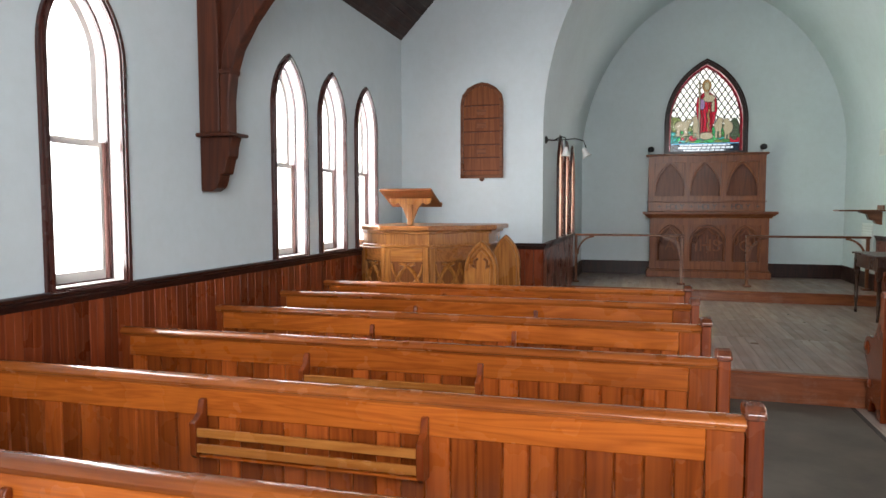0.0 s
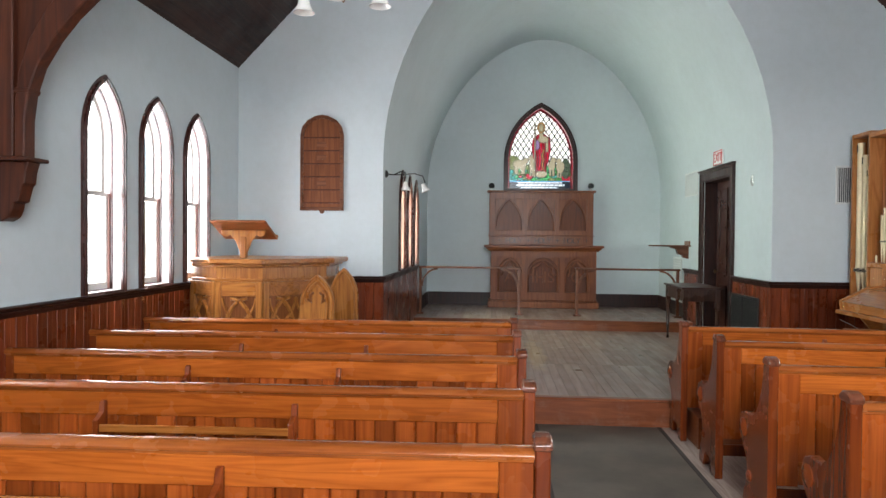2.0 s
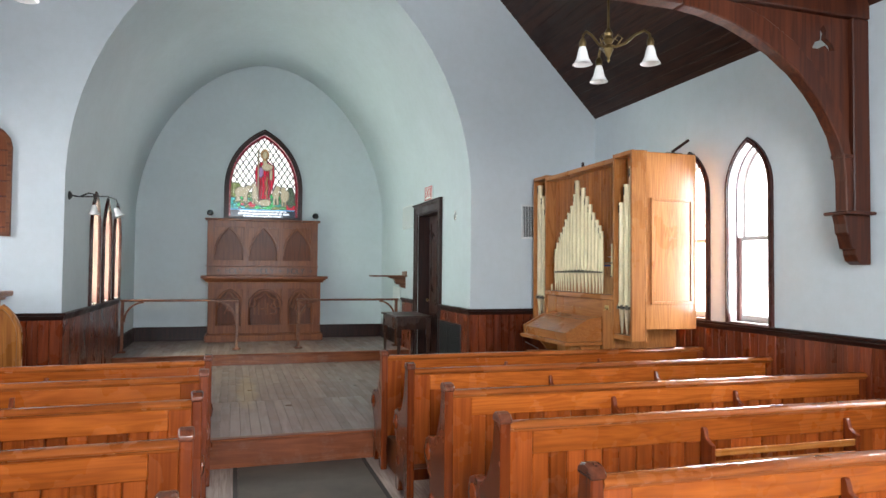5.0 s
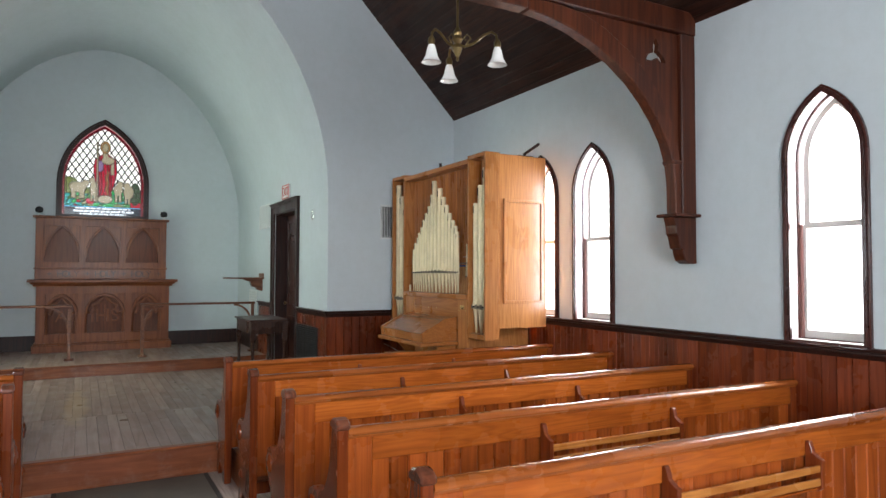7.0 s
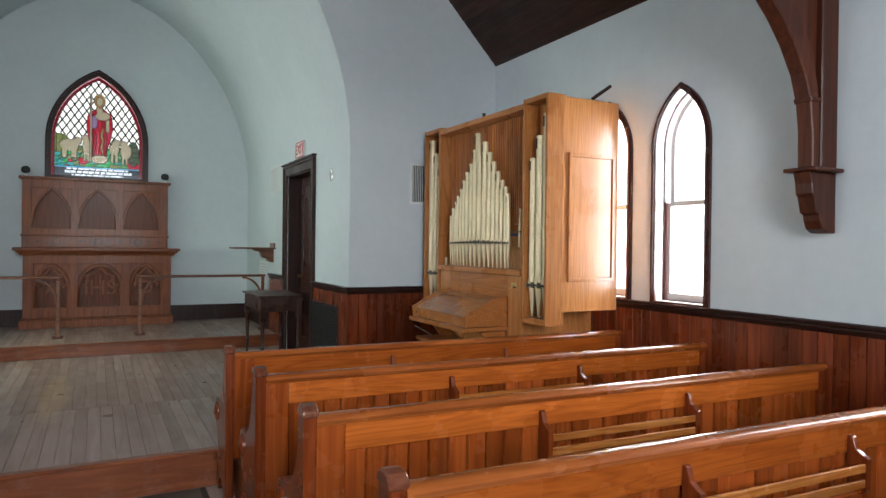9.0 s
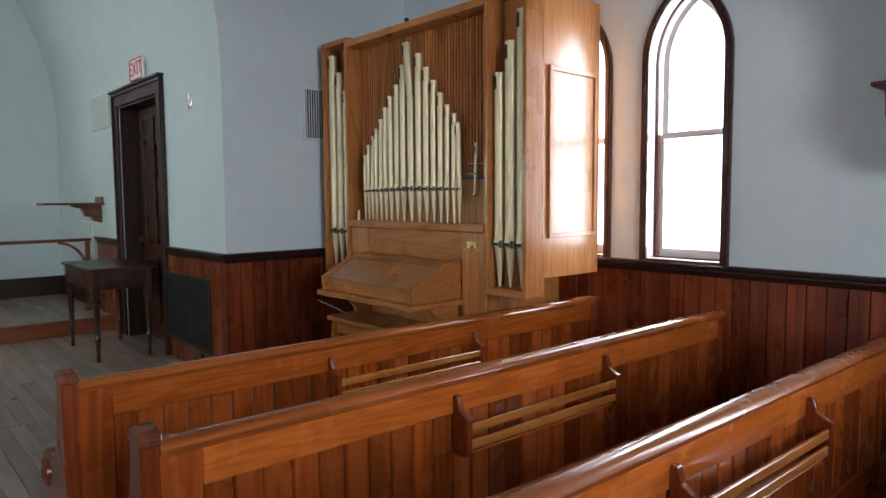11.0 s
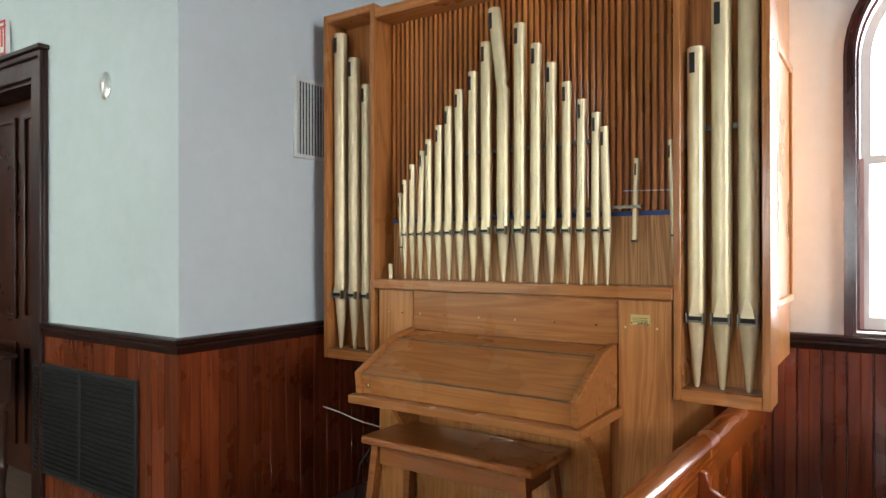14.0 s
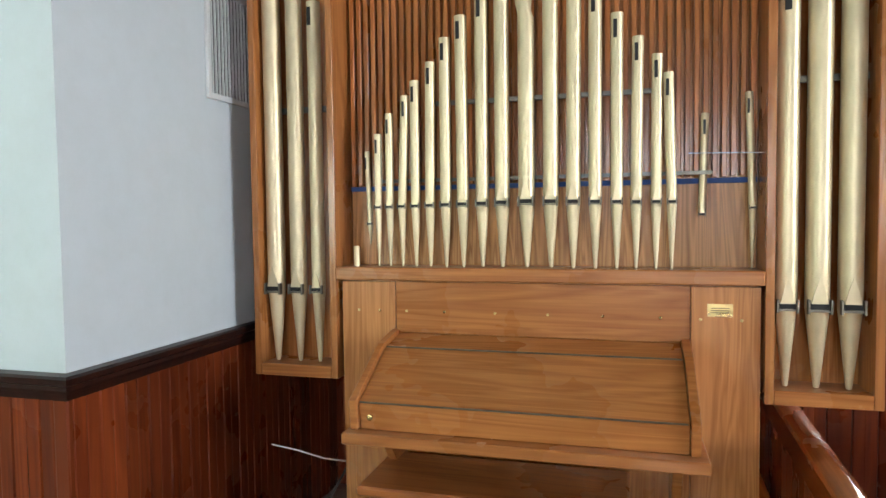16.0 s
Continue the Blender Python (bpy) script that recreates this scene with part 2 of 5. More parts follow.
def plain(name, col, rough=0.5, metal=0.0, vary=0.12, scale=6.0, bump=0.1):
    m, nt, b = mat_base(name)
    n = node(nt, "ShaderNodeTexNoise", Scale=scale, Detail=5.0, Roughness=0.6)
    nt.links.new(coords(nt, (1, 1, 1)), n.inputs["Vector"])
    lo, hi = 1 - vary, 1 + vary
    nt.links.new(ramp(nt, n.outputs["Fac"], [(0.3, tuple(x * lo for x in col)), (0.7, tuple(min(1, x * hi) for x in col))]), b.inputs["Base Color"])
    nt.links.new(ramp(nt, n.outputs["Fac"], [(0.3, (rough * 0.85,) * 3), (0.7, (min(1, rough * 1.15),) * 3)]), b.inputs["Roughness"])
    b.inputs["Metallic"].default_value = metal
    n2 = node(nt, "ShaderNodeTexNoise", Scale=scale * 22, Detail=2.0)
    nt.links.new(coords(nt, (1, 1, 1)), n2.inputs["Vector"])
    bp = node(nt, "ShaderNodeBump", Strength=bump, Distance=0.003)
    nt.links.new(n2.outputs["Fac"], bp.inputs["Height"])
    nt.links.new(bp.outputs[0], b.inputs["Normal"])
    return m


def plaster_mat(name, col):
    m, nt, b = mat_base(name)
    n = node(nt, "ShaderNodeTexNoise", Scale=0.7, Detail=5.0, Roughness=0.55)
    nt.links.new(coords(nt, (1, 1, 1), False), n.inputs["Vector"])
    c = ramp(nt, n.outputs["Fac"], [(0.3, tuple(x * 0.93 for x in col)), (0.7, tuple(min(1, x * 1.04) for x in col))])
    n3 = node(nt, "ShaderNodeTexNoise", Scale=9.0, Detail=6.0, Roughness=0.75)
    nt.links.new(coords(nt, (1, 1, 1), False), n3.inputs["Vector"])
    c = mix(nt, c, ramp(nt, n3.outputs["Fac"], [(0.3, (0.95, 0.95, 0.94)), (0.6, (1, 1, 1))]), 1.0, "MULTIPLY")
    nt.links.new(c, b.inputs["Base Color"])
    b.inputs["Roughness"].default_value = 0.62
    n2 = node(nt, "ShaderNodeTexNoise", Scale=3.0, Detail=8.0, Roughness=0.7)
    nt.links.new(coords(nt, (1, 1, 1), False), n2.inputs["Vector"])
    bp = node(nt, "ShaderNodeBump", Strength=0.22, Distance=0.012)
    nt.links.new(n2.outputs["Fac"], bp.inputs["Height"])
    nt.links.new(bp.outputs[0], b.inputs["Normal"])
    return m


def clear_glass(name, tint=(1, 1, 1), gloss=0.06, rough=0.02):
    m = bpy.data.materials.new(name)
    m.use_nodes = True
    nt = m.node_tree
    nt.nodes.remove(nt.nodes["Principled BSDF"])
    t = nt.nodes.new("ShaderNodeBsdfTransparent")
    t.inputs["Color"].default_value = (*tint, 1)
    g = node(nt, "ShaderNodeBsdfGlossy", Roughness=rough)
    mx = nt.nodes.new("ShaderNodeMixShader")
    mx.inputs[0].default_value = gloss
    nt.links.new(t.outputs[0], mx.inputs[1])
    nt.links.new(g.outputs[0], mx.inputs[2])
    nt.links.new(mx.outputs[0], nt.nodes["Material Output"].inputs["Surface"])
    return m


def glow(name, col, strength):
    m, nt, b = mat_base(name)
    b.inputs["Base Color"].default_value = (0, 0, 0, 1)
    b.inputs["Emission Color"].default_value = (*col, 1)
    b.inputs["Emission Strength"].default_value = strength
    return m


PLASTER = plaster_mat("pale_blue_plaster", (0.548, 0.606, 0.630))
PEW_X = wood("pew_wood_long", (0.46, 0.122, 0.018), (0.33, 0.078, 0.012), "x", 0.24, 0.45, 1.2, 0.26, 0.04, pores=0.4)
PEW_Z = wood("pew_wood_upright", (0.38, 0.090, 0.016), (0.26, 0.054, 0.010), "z", 0.25, 0.45, 0.8, 0.42, 0.04, pores=0.4)
PEW_END = wood("pew_end_wood", (0.24, 0.052, 0.011), (0.15, 0.029, 0.008), "z", 0.24, 0.5, 0.7, 0.22, 0.05, pores=0.35)
WORN = wood("worn_cap_wood", (0.17, 0.050, 0.022), (0.09, 0.025, 0.012), "y", 0.24, 0.5, 0.9, 0.2, 0.05, wear=0.06)
RACK = wood("rack_slat_wood", (0.52, 0.215, 0.050), (0.38, 0.13, 0.026), "x", 0.24, 0.5, 0.9, 0.12, 0.05)
CAP = wood("pew_cap_wood", (0.36, 0.105, 0.022), (0.25, 0.064, 0.013), "x", 0.24, 0.6, 0.6, 0.15, bump=0.015)
WAINSCOT = wood("wainscot_wood", (0.19, 0.038, 0.010), (0.115, 0.020, 0.006), "z", 0.28, 0.35, 0.8, 0.40, 0.05, pores=0.25)
DARK = wood("dark_trim_wood", (0.036, 0.011, 0.007), (0.016, 0.006, 0.005), "z", 0.38, 0.1, 0.8, 0.15)
TRIM = wood("window_trim_wood", (0.075, 0.022, 0.017), (0.035, 0.012, 0.010), "z", 0.25, 0.5, 0.8, 0.15)
TRUSS = wood("truss_wood", (0.088, 0.024, 0.010), (0.046, 0.012, 0.006), "z", 0.42, 0.05, 0.7, 0.2)
CEIL = wood("ceiling_board_wood", (0.040, 0.013, 0.007), (0.018, 0.006, 0.004), "y", 0.45, 0.1, 0.8, 0.3, island=True)
OAK_Z = wood("organ_oak_upright", (0.49, 0.212, 0.066), (0.355, 0.138, 0.038), "z", 0.28, 0.5, 1.5, 0.12, 0.05, pores=0.5, blotch=0.3)
OAK_Y = wood("organ_oak_level", (0.48, 0.196, 0.057), (0.355, 0.130, 0.034), "y", 0.28, 0.45, 1.3, 0.12, 0.05, pores=0.5, blotch=0.25)
OAK_BACK = wood("organ_back_oak", (0.56, 0.285, 0.105), (0.31, 0.135, 0.044), "z", 0.4, 0.1, 2.4, 0.05, 0.05, pores=0.5, blotch=0.2)
# organ oak darkened for the shade the bench stands in
BENCH_SHADE = wood("bench_oak_shaded", (0.36, 0.122, 0.033), (0.25, 0.075, 0.019), "y", 0.28, 0.45, 1.2, 0.12, 0.05, pores=0.4, blotch=0.3)
OAK_DK = wood("organ_slat_wood", (0.50, 0.19, 0.050), (0.37, 0.125, 0.031), "z", 0.3, 0.4, 0.8, 0.25)
ALTAR = wood("altar_oak", (0.215, 0.068, 0.026), (0.140, 0.040, 0.015), "z", 0.42, 0.1, 0.9, 0.12, pores=0.3)
# the altar oak again, darkened to paint the shade of its recesses
ALTAR_SHADE = wood("altar_oak_shaded", (0.135, 0.041, 0.018), (0.090, 0.026, 0.012), "z", 0.45, 0.05, 0.8, 0.1, pores=0.3)
PULPIT = wood("pulpit_oak", (0.44, 0.185, 0.045), (0.27, 0.098, 0.022), "z", 0.30, 0.3, 1.2, 0.14, blotch=0.3)
PULPIT_X = wood("pulpit_oak_level", (0.42, 0.170, 0.042), (0.26, 0.090, 0.020), "x", 0.32, 0.25, 1.2, 0.14, blotch=0.3)
RAIL = wood("rail_wood", (0.20, 0.075, 0.035), (0.11, 0.038, 0.018), "x", 0.3, 0.3, 0.9, 0.15)
TABLE = wood("table_wood", (0.055, 0.026, 0.017), (0.025, 0.012, 0.009), "z", 0.28, 0.35, 0.9, 0.15)
STEPW = wood("step_riser_wood", (0.27, 0.085, 0.030), (0.19, 0.052, 0.018), "x", 0.36, 0.2, 0.7, 0.15, wear=0.15, pores=0.2)
FLOOR_X = wood("worn_floor_boards", (0.300, 0.218, 0.186), (0.228, 0.160, 0.133), "y", 0.36, 0.1, 0.6, 0.24, 0.0, bare=((0.9, 8.75, 0.15), (0.26, 2.4, 1.0)), pores=0.15, blotch=0.35)
FLOOR_N = wood("nave_floor_boards", (0.50, 0.42, 0.36), (0.36, 0.28, 0.235), "y", 0.5, 0.0, 0.9, 0.2, 0.1, wear=0.6)
MAT = plain("aisle_runner_cloth", (0.138, 0.116, 0.090), 0.7, 0, 0.45, 1.3, 0.4)
BINDING = plain("runner_edge_cloth", (0.065, 0.055, 0.045), 0.8, 0, 0.25, 6.0, 0.4)
REDLIN = plain("reddish_window_lining", (0.27, 0.135, 0.115), 0.35, 0, 0.1, 4.0, 0.08)
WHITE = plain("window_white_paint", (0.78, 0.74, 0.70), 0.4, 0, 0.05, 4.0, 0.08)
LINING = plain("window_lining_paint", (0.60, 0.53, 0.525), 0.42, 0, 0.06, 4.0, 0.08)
# white sashes greyed to paint the shade on their room side
SASH_SHADE = plain("sash_shade_grey", (0.46, 0.44, 0.41), 0.45, 0, 0.06, 4.0, 0.08)
GLASS = clear_glass("window_glass")
BOARDW = wood("memorial_oak", (0.20, 0.066, 0.022), (0.14, 0.042, 0.014), "z", 0.4, 0.05, 0.8, 0.1)
# pulpit oak darkened to paint the shade under the book desk
DESK_SHADE = wood("book_desk_oak_shaded", (0.27, 0.095, 0.03), (0.18, 0.055, 0.016), "x", 0.4, 0.1, 0.9, 0.1, pores=0.2)
BRASS = plain("old_brass", (0.20, 0.14, 0.06), 0.35, 0.9, 0.25, 14.0, 0.1)
GILT = plain("gilt_pipe_metal", (0.66, 0.56, 0.35), 0.40, 0.42, 0.14, 5.0, 0.05)
GILT_D = plain("dull_lead_pipe_mouth", (0.20, 0.18, 0.14), 0.45, 0.8, 0.25, 20.0, 0.1)
BLACK = plain("black_iron", (0.02, 0.02, 0.02), 0.5, 0.4, 0.2, 9.0, 0.2)
# near-black colour for shade in openings, behind slats and under the planks
SHADE_BLACK = plain("painted_shade_black", (0.012, 0.011, 0.010), 0.8, 0, 0.1)
OPAL = plain("opal_glass", (0.80, 0.79, 0.76), 0.22, 0, 0.04, 5.0, 0.02)
METALW = plain("painted_vent_metal", (0.62, 0.64, 0.63), 0.4, 0.05, 0.05, 8.0, 0.05)
BLUETAPE = plain("blue_felt", (0.03, 0.07, 0.22), 0.8, 0, 0.1)
SIGNRED = plain("sign_red", (0.55, 0.03, 0.03), 0.45, 0, 0.06)
SIGNWHITE = plain("sign_white", (0.75, 0.74, 0.72), 0.5, 0, 0.06)
GRILLE = plain("grille_black_metal", (0.030, 0.030, 0.032), 0.38, 0.4, 0.2, 9.0, 0.1)
DOORW = wood("door_wood", (0.060, 0.018, 0.009), (0.034, 0.010, 0.006), "z", 0.32, 0.3, 0.7, 0.1)
CARVED = wood("pulpit_panel_oak", (0.24, 0.085, 0.024), (0.15, 0.048, 0.013), "z", 0.4, 0.1, 0.9, 0.1)
GOLD = plain("brass_plate", (0.62, 0.47, 0.20), 0.28, 0.9, 0.08, 9.0, 0.05)


# ---- the large structure ----
def structure(name, bm, material, label, cat, smooth=False):
    return tagged(link(name, bm, material, None, smooth), label, cat, kind="structure")


WIN = dict(w=0.50, z0=1.115, zs=2.33, za=2.755)
NAVE_L = (3.365, 5.46, 6.24, 7.03)
NAVE_R = (3.295, 5.485, 6.27)
CHAN_L = (9.64, 10.42, 11.20)
T = 0.22


def opening(c):
    return lancet(c, WIN["w"], WIN["z0"], WIN["zs"], WIN["za"])


structure("wall_west", plate([(YK - T, -0.2), (YA + 0.3, -0.2), (YA + 0.3, EAVE + 0.12), (YK - T, EAVE + 0.12)], XL - T, XL, "yz", [opening(c) for c in NAVE_L]), PLASTER, "pale blue plastered nave wall with pointed windows", "wall")
structure("wall_east", plate([(YK - T, -0.2), (YA + 0.3, -0.2), (YA + 0.3, EAVE + 0.12), (YK - T, EAVE + 0.12)], XR, XR + T, "yz", [opening(c) for c in NAVE_R]), PLASTER, "pale blue plastered nave wall with pointed windows", "wall")
# the pointed opening is added to let in light from behind
structure("wall_south", plate([(XL - T, -0.2), (XR + T, -0.2), (XR + T, EAVE), (XC, RIDGE + 0.1), (XL - T, EAVE)], YK - T, YK, "xz", [lancet(XC, 2.5, 1.2, 3.0, 4.6, 12)]), PLASTER, "plastered rear gable wall, unseen, with an added pointed opening for light", "wall")
arch = [(CL, -0.2), (XL, -0.2), (XL, EAVE + 0.02), (XC, RIDGE + 0.02), (XR, EAVE + 0.02), (XR, -0.2), (CR, -0.2)] + ell()
structure("wall_chancel_arch", plate(arch, YA, YA + 0.3, "xz"), PLASTER, "pale blue gable wall with a wide rounded chancel arch", "wall", True)

# chancel: side walls run up into one barrel vault
chw = [(YA + 0.3, -0.2), (YB + T, -0.2), (YB + T, 2.5), (YA + 0.3, 2.5)]
structure("wall_chancel_west", plate(chw, CL - T, CL, "yz", [lancet(c, WIN["w"], WIN["z0"], 1.98, 2.46) for c in CHAN_L]), PLASTER, "pale blue chancel wall with three pointed windows", "wall")
DOOR = (9.39, 10.49, STEP1, 2.43)
structure("wall_chancel_east", plate([(YA + 0.3, -0.2), (DOOR[0], -0.2), (DOOR[0], DOOR[3]), (DOOR[1], DOOR[3]), (DOOR[1], -0.2), (YB + T, -0.2), (YB + T, 2.5), (YA + 0.3, 2.5)], CR, CR + T, "yz"), PLASTER, "pale blue chancel wall with a door opening", "wall")
GLZ = dict(c=1.23, w=1.22, z0=2.50, zs=3.02, za=4.02)
back = [(CL - T, -0.2), (CR + T, -0.2), (CR + T, 5.6), (CL - T, 5.6)]
structure("wall_north", plate(back, YB, YB + T, "xz", [lancet(GLZ["c"], GLZ["w"], GLZ["z0"], GLZ["zs"], GLZ["za"], 12)]), PLASTER, "pale blue chancel end wall with a stained glass window", "wall")
vault = ell(36)
outer = ell(36, (CR - CL) / 2 + T, 2.5, 2.78 + T)
structure("ceiling_chancel_vault", plate(vault + outer[::-1], YA + 0.3, YB, "xz"), PLASTER, "smooth pale green-blue plaster barrel vault", "ceiling", True)

# nave roof: two boarded slopes
def roof_slope(side):
    bm = bmesh.new()
    x0 = XR + 0.12 if side > 0 else XL - 0.12
    run = XC - x0
    rise = RIDGE - EAVE + 0.12
    n = 52
    L = math.hypot(run, rise)
    ux, uz = run / L, rise / L
    nx, nz = (uz, -ux) if side < 0 else (-uz, ux)
    if nz > 0:
        nx, nz = -nx, -nz
    for i in range(n):
        a, b = L * i / n + 0.003, L * (i + 1) / n - 0.003
        z0 = EAVE - 0.12
        for (s0, s1, d0, d1) in ((a, b, 0.0, 0.016),):
            vs = []
            for y in (YK, YA):
                for s, d in ((s0, 0.004), (s0 + 0.006, 0.0), (s1 - 0.006, 0.0), (s1, 0.004)):
                    vs.append(bm.verts.new((x0 + ux * s - nx * d, y, z0 + uz * s - nz * d)))
            for j in range(3):
                bm.faces.new((vs[j], vs[j + 1], vs[5 + j], vs[4 + j]))
    off = 0.006
    q = [(x0 - nx * off, EAVE - 0.12 - nz * off), (XC - nx * off, RIDGE - nz * off), (XC - nx * 0.15, RIDGE - nz * 0.15), (x0 - nx * 0.15, EAVE - 0.12 - nz * 0.15)]
    add_plate(bm, q, YK - T, YA - 0.001, "xz")
    return bm


structure("ceiling_west_slope", roof_slope(-1), CEIL, "dark brown boarded sloping nave ceiling", "ceiling")
structure("ceiling_east_slope", roof_slope(1), CEIL, "dark brown boarded sloping nave ceiling", "ceiling")

# floors
structure("floor", box(XL - T, XR + T, YK - T, 6.60, -0.3, -0.094), FLOOR_N, "worn bare board nave floor", "floor")
PLAT = 6.57
structure("floor_platform", box(XL, XR, PLAT, YA + 0.3, -0.2, STEP1 - 0.022), SHADE_BLACK, "raised wooden platform before the chancel", "floor")
structure("floor_platform_east", box(2.02, XR, 5.96, PLAT - 0.001, -0.2, STEP1), STEPW, "forward part of the raised platform", "floor")
structure("floor_platform_chancel", box(CL, CR, YA + 0.3, 10.94, -0.2, STEP1 - 0.022), SHADE_BLACK, "raised wooden platform within the chancel", "floor")
structure("floor_sanctuary", box(CL, CR, 10.94, YB, -0.2, STEP2 - 0.022), SHADE_BLACK, "raised wooden sanctuary floor", "floor")
structure("ground_outside", box(-14, 17, -14, 26, -0.45, -0.301), FLOOR_N, "dark ground beneath the building", "ground")


def glow_sheet(name, outline, w, plane, material, label):
    return structure(name, plate(outline, w, w + 0.02, plane), material, label, "backdrop")


SKYGLOW = glow("overcast_sky_glow", (1.0, 0.99, 0.98), 4.0)
GLASSGLOW = glow("stained_glass_sky_glow", (1.0, 1.0, 0.98), 1.9)
glow_sheet("backdrop_west", [(-4, -0.2), (12.2, -0.2), (12.2, 7), (-4, 7)], -6.5, "yz", SKYGLOW, "white overcast sky beyond the windows")
glow_sheet("backdrop_east", [(-4, -0.2), (14, -0.2), (14, 7), (-4, 7)], 9.0, "yz", SKYGLOW, "white overcast sky beyond the windows")
glow_sheet("backdrop_north", [(-4, 0.5), (7, 0.5), (7, 7), (-4, 7)], 16.5, "xz", GLASSGLOW, "white overcast sky beyond the stained glass")


# ---- windows ----
def window(name, face, side, c, zs, za, label, lining=LINING):
    """A pointed sash window in a wall that faces side (+1: its room lies towards +x)."""
    e = tagged(base(name, face, c, 0), label, "window", kind="structure")
    w, z0 = WIN["w"], WIN["z0"]
    m = pose(0, 0, 0, 0, 0, 0) if side > 0 else Matrix.Diagonal((-1, 1, 1, 1))

    def ring(o, i, d0, d1, mat, nm, lab=""):
        bm = plate(lancet(0, w, z0, zs, za, 9, o), d0, d1, "yz", [lancet(0, w, z0, zs, za, 9, i)], m)
        return part(nm, bm, mat, e, lab)

    ring(-0.032, 0.014, 0.0005, 0.022, TRIM, "casing", "dark stained casing")
    ring(-0.018, 0.004, 0.0225, 0.034, TRIM, "casing_bead")
    ring(0.0008, 0.012, -T + 0.004, -0.001, lining, "lining", "painted lining")
    ring(0.0125, 0.024, -0.085, -0.070, TRIM, "stop_bead")
    part("stool", box(-0.002, 0.045, -w / 2 - 0.04, w / 2 + 0.04, z0 - 0.016, z0 + 0.004, 0.003, m), TRIM, e)
    part("sill", box(-T + 0.01, -0.003, -w / 2 + 0.001, w / 2 - 0.001, z0 + 0.001, z0 + 0.016, 0, m), WHITE, e, "white painted sill")
    hw, mid = w / 2 - 0.026, 1.895
    for u0, u1 in ((-w / 2 + 0.0125, -w / 2 + 0.040), (w / 2 - 0.040, w / 2 - 0.0125)):
        part("sash_channel", box(-0.0975, -0.0855, u0, u1, z0 + 0.017, mid, 0, m), REDLIN, e, "reddish stained sash channel")
    low = [(-hw, z0 + 0.018), (hw, z0 + 0.018), (hw, mid), (-hw, mid)]
    lowi = [(-hw + 0.035, z0 + 0.075), (hw - 0.035, z0 + 0.075), (hw - 0.035, mid - 0.026), (-hw + 0.035, mid - 0.026)]
    # both sashes take the grey that stands for backlit white
    s = part("lower_sash", plate(low, -0.128, -0.098, "yz", [lowi], m), SASH_SHADE, e, "white lower sash, coloured grey for its backlit side")
    g = part("pane", plate([(-hw + 0.032, z0 + 0.07), (hw - 0.032, z0 + 0.07), (hw - 0.032, mid - 0.02), (-hw + 0.032, mid - 0.02)], -0.115, -0.112, "yz", (), m), GLASS, s)
    g.visible_shadow = False
    up = lancet(0, w, mid - 0.05, zs, za, 9, 0.026)
    upi = lancet(0, w, mid - 0.05, zs, za, 9, 0.066)
    s = part("upper_sash", plate(up, -0.162, -0.132, "yz", [upi], m), SASH_SHADE, e, "white arched upper sash, coloured grey for its backlit side")
    g = part("pane", plate(lancet(0, w, mid - 0.05, zs, za, 9, 0.06), -0.150, -0.147, "yz", (), m), GLASS, s)
    g.visible_shadow = False
    return e


k = 0
for c in NAVE_L:
    k += 1
    window("window_%d" % k, XL, 1, c, WIN["zs"], WIN["za"], "tall pointed sash window with dark casing and white sashes")
for c in NAVE_R:
    k += 1
    window("window_%d" % k, XR, -1, c, WIN["zs"], WIN["za"], "tall pointed sash window with dark casing and white sashes")
for c in CHAN_L:
    k += 1
    window("window_%d" % k, CL, 1, c, 1.98, 2.46, "pointed chancel sash window with dark red-brown casing", REDLIN)

# ---- wainscot ----
CAPSEC = [(0.002, -0.03), (0.018, -0.03), (0.024, -0.012), (0.030, 0.0), (0.030, 0.012), (0.048, 0.02), (0.050, 0.036), (0.04, 0.042), (0.002, 0.042)]
CAPZ = 1.075


def cap_run(path, flip=False):
    sec = [(-a, b) for a, b in CAPSEC] if flip else CAPSEC
    return sweep([(x, y, CAPZ) for x, y in path], sec, False)


structure("trim_wainscot_cap_west", cap_run([(XL, YK), (XL, YA), (CL, YA), (CL, 11.42)], True), DARK, "dark stained wainscot cap moulding", "trim")
structure("trim_wainscot_cap_east", cap_run([(XR, YK), (XR, YA), (CR, YA), (CR, 9.27)], False), DARK, "dark stained wainscot cap moulding", "trim")
structure("trim_wainscot_cap_vestry", cap_run([(CR, 10.625), (CR, 11.42)], False), DARK, "dark stained wainscot cap moulding", "trim")
structure("baseboard_sanctuary_west", box(CL + 0.001, CL + 0.024, 11.42, YB, STEP2, STEP2 + 0.24, 0.004), DARK, "tall dark baseboard", "baseboard")
structure("baseboard_sanctuary_east", box(CR - 0.024, CR - 0.001, 11.42, YB, STEP2, STEP2 + 0.24, 0.004), DARK, "tall dark baseboard", "baseboard")
structure("baseboard_sanctuary_north", box(CL + 0.025, CR - 0.025, YB - 0.024, YB - 0.001, STEP2, STEP2 + 0.24, 0.004), DARK, "tall dark baseboard", "baseboard")

# ---- the chancel door ----
d = tagged(base("door_1", CR, 0, 0), "tall dark stained panelled vestry door, shut", "door", kind="structure")
y0, y1, zt = DOOR[0], DOOR[1], DOOR[3]
fr = [(y0 - 0.13, STEP1), (y0 - 0.13, zt + 0.115), (y1 + 0.13, zt + 0.115), (y1 + 0.13, STEP1), (y1 + 0.012, STEP1), (y1 + 0.012, zt - 0.012), (y0 - 0.012 + 0.024, zt - 0.012), (y0 + 0.012, STEP1)]
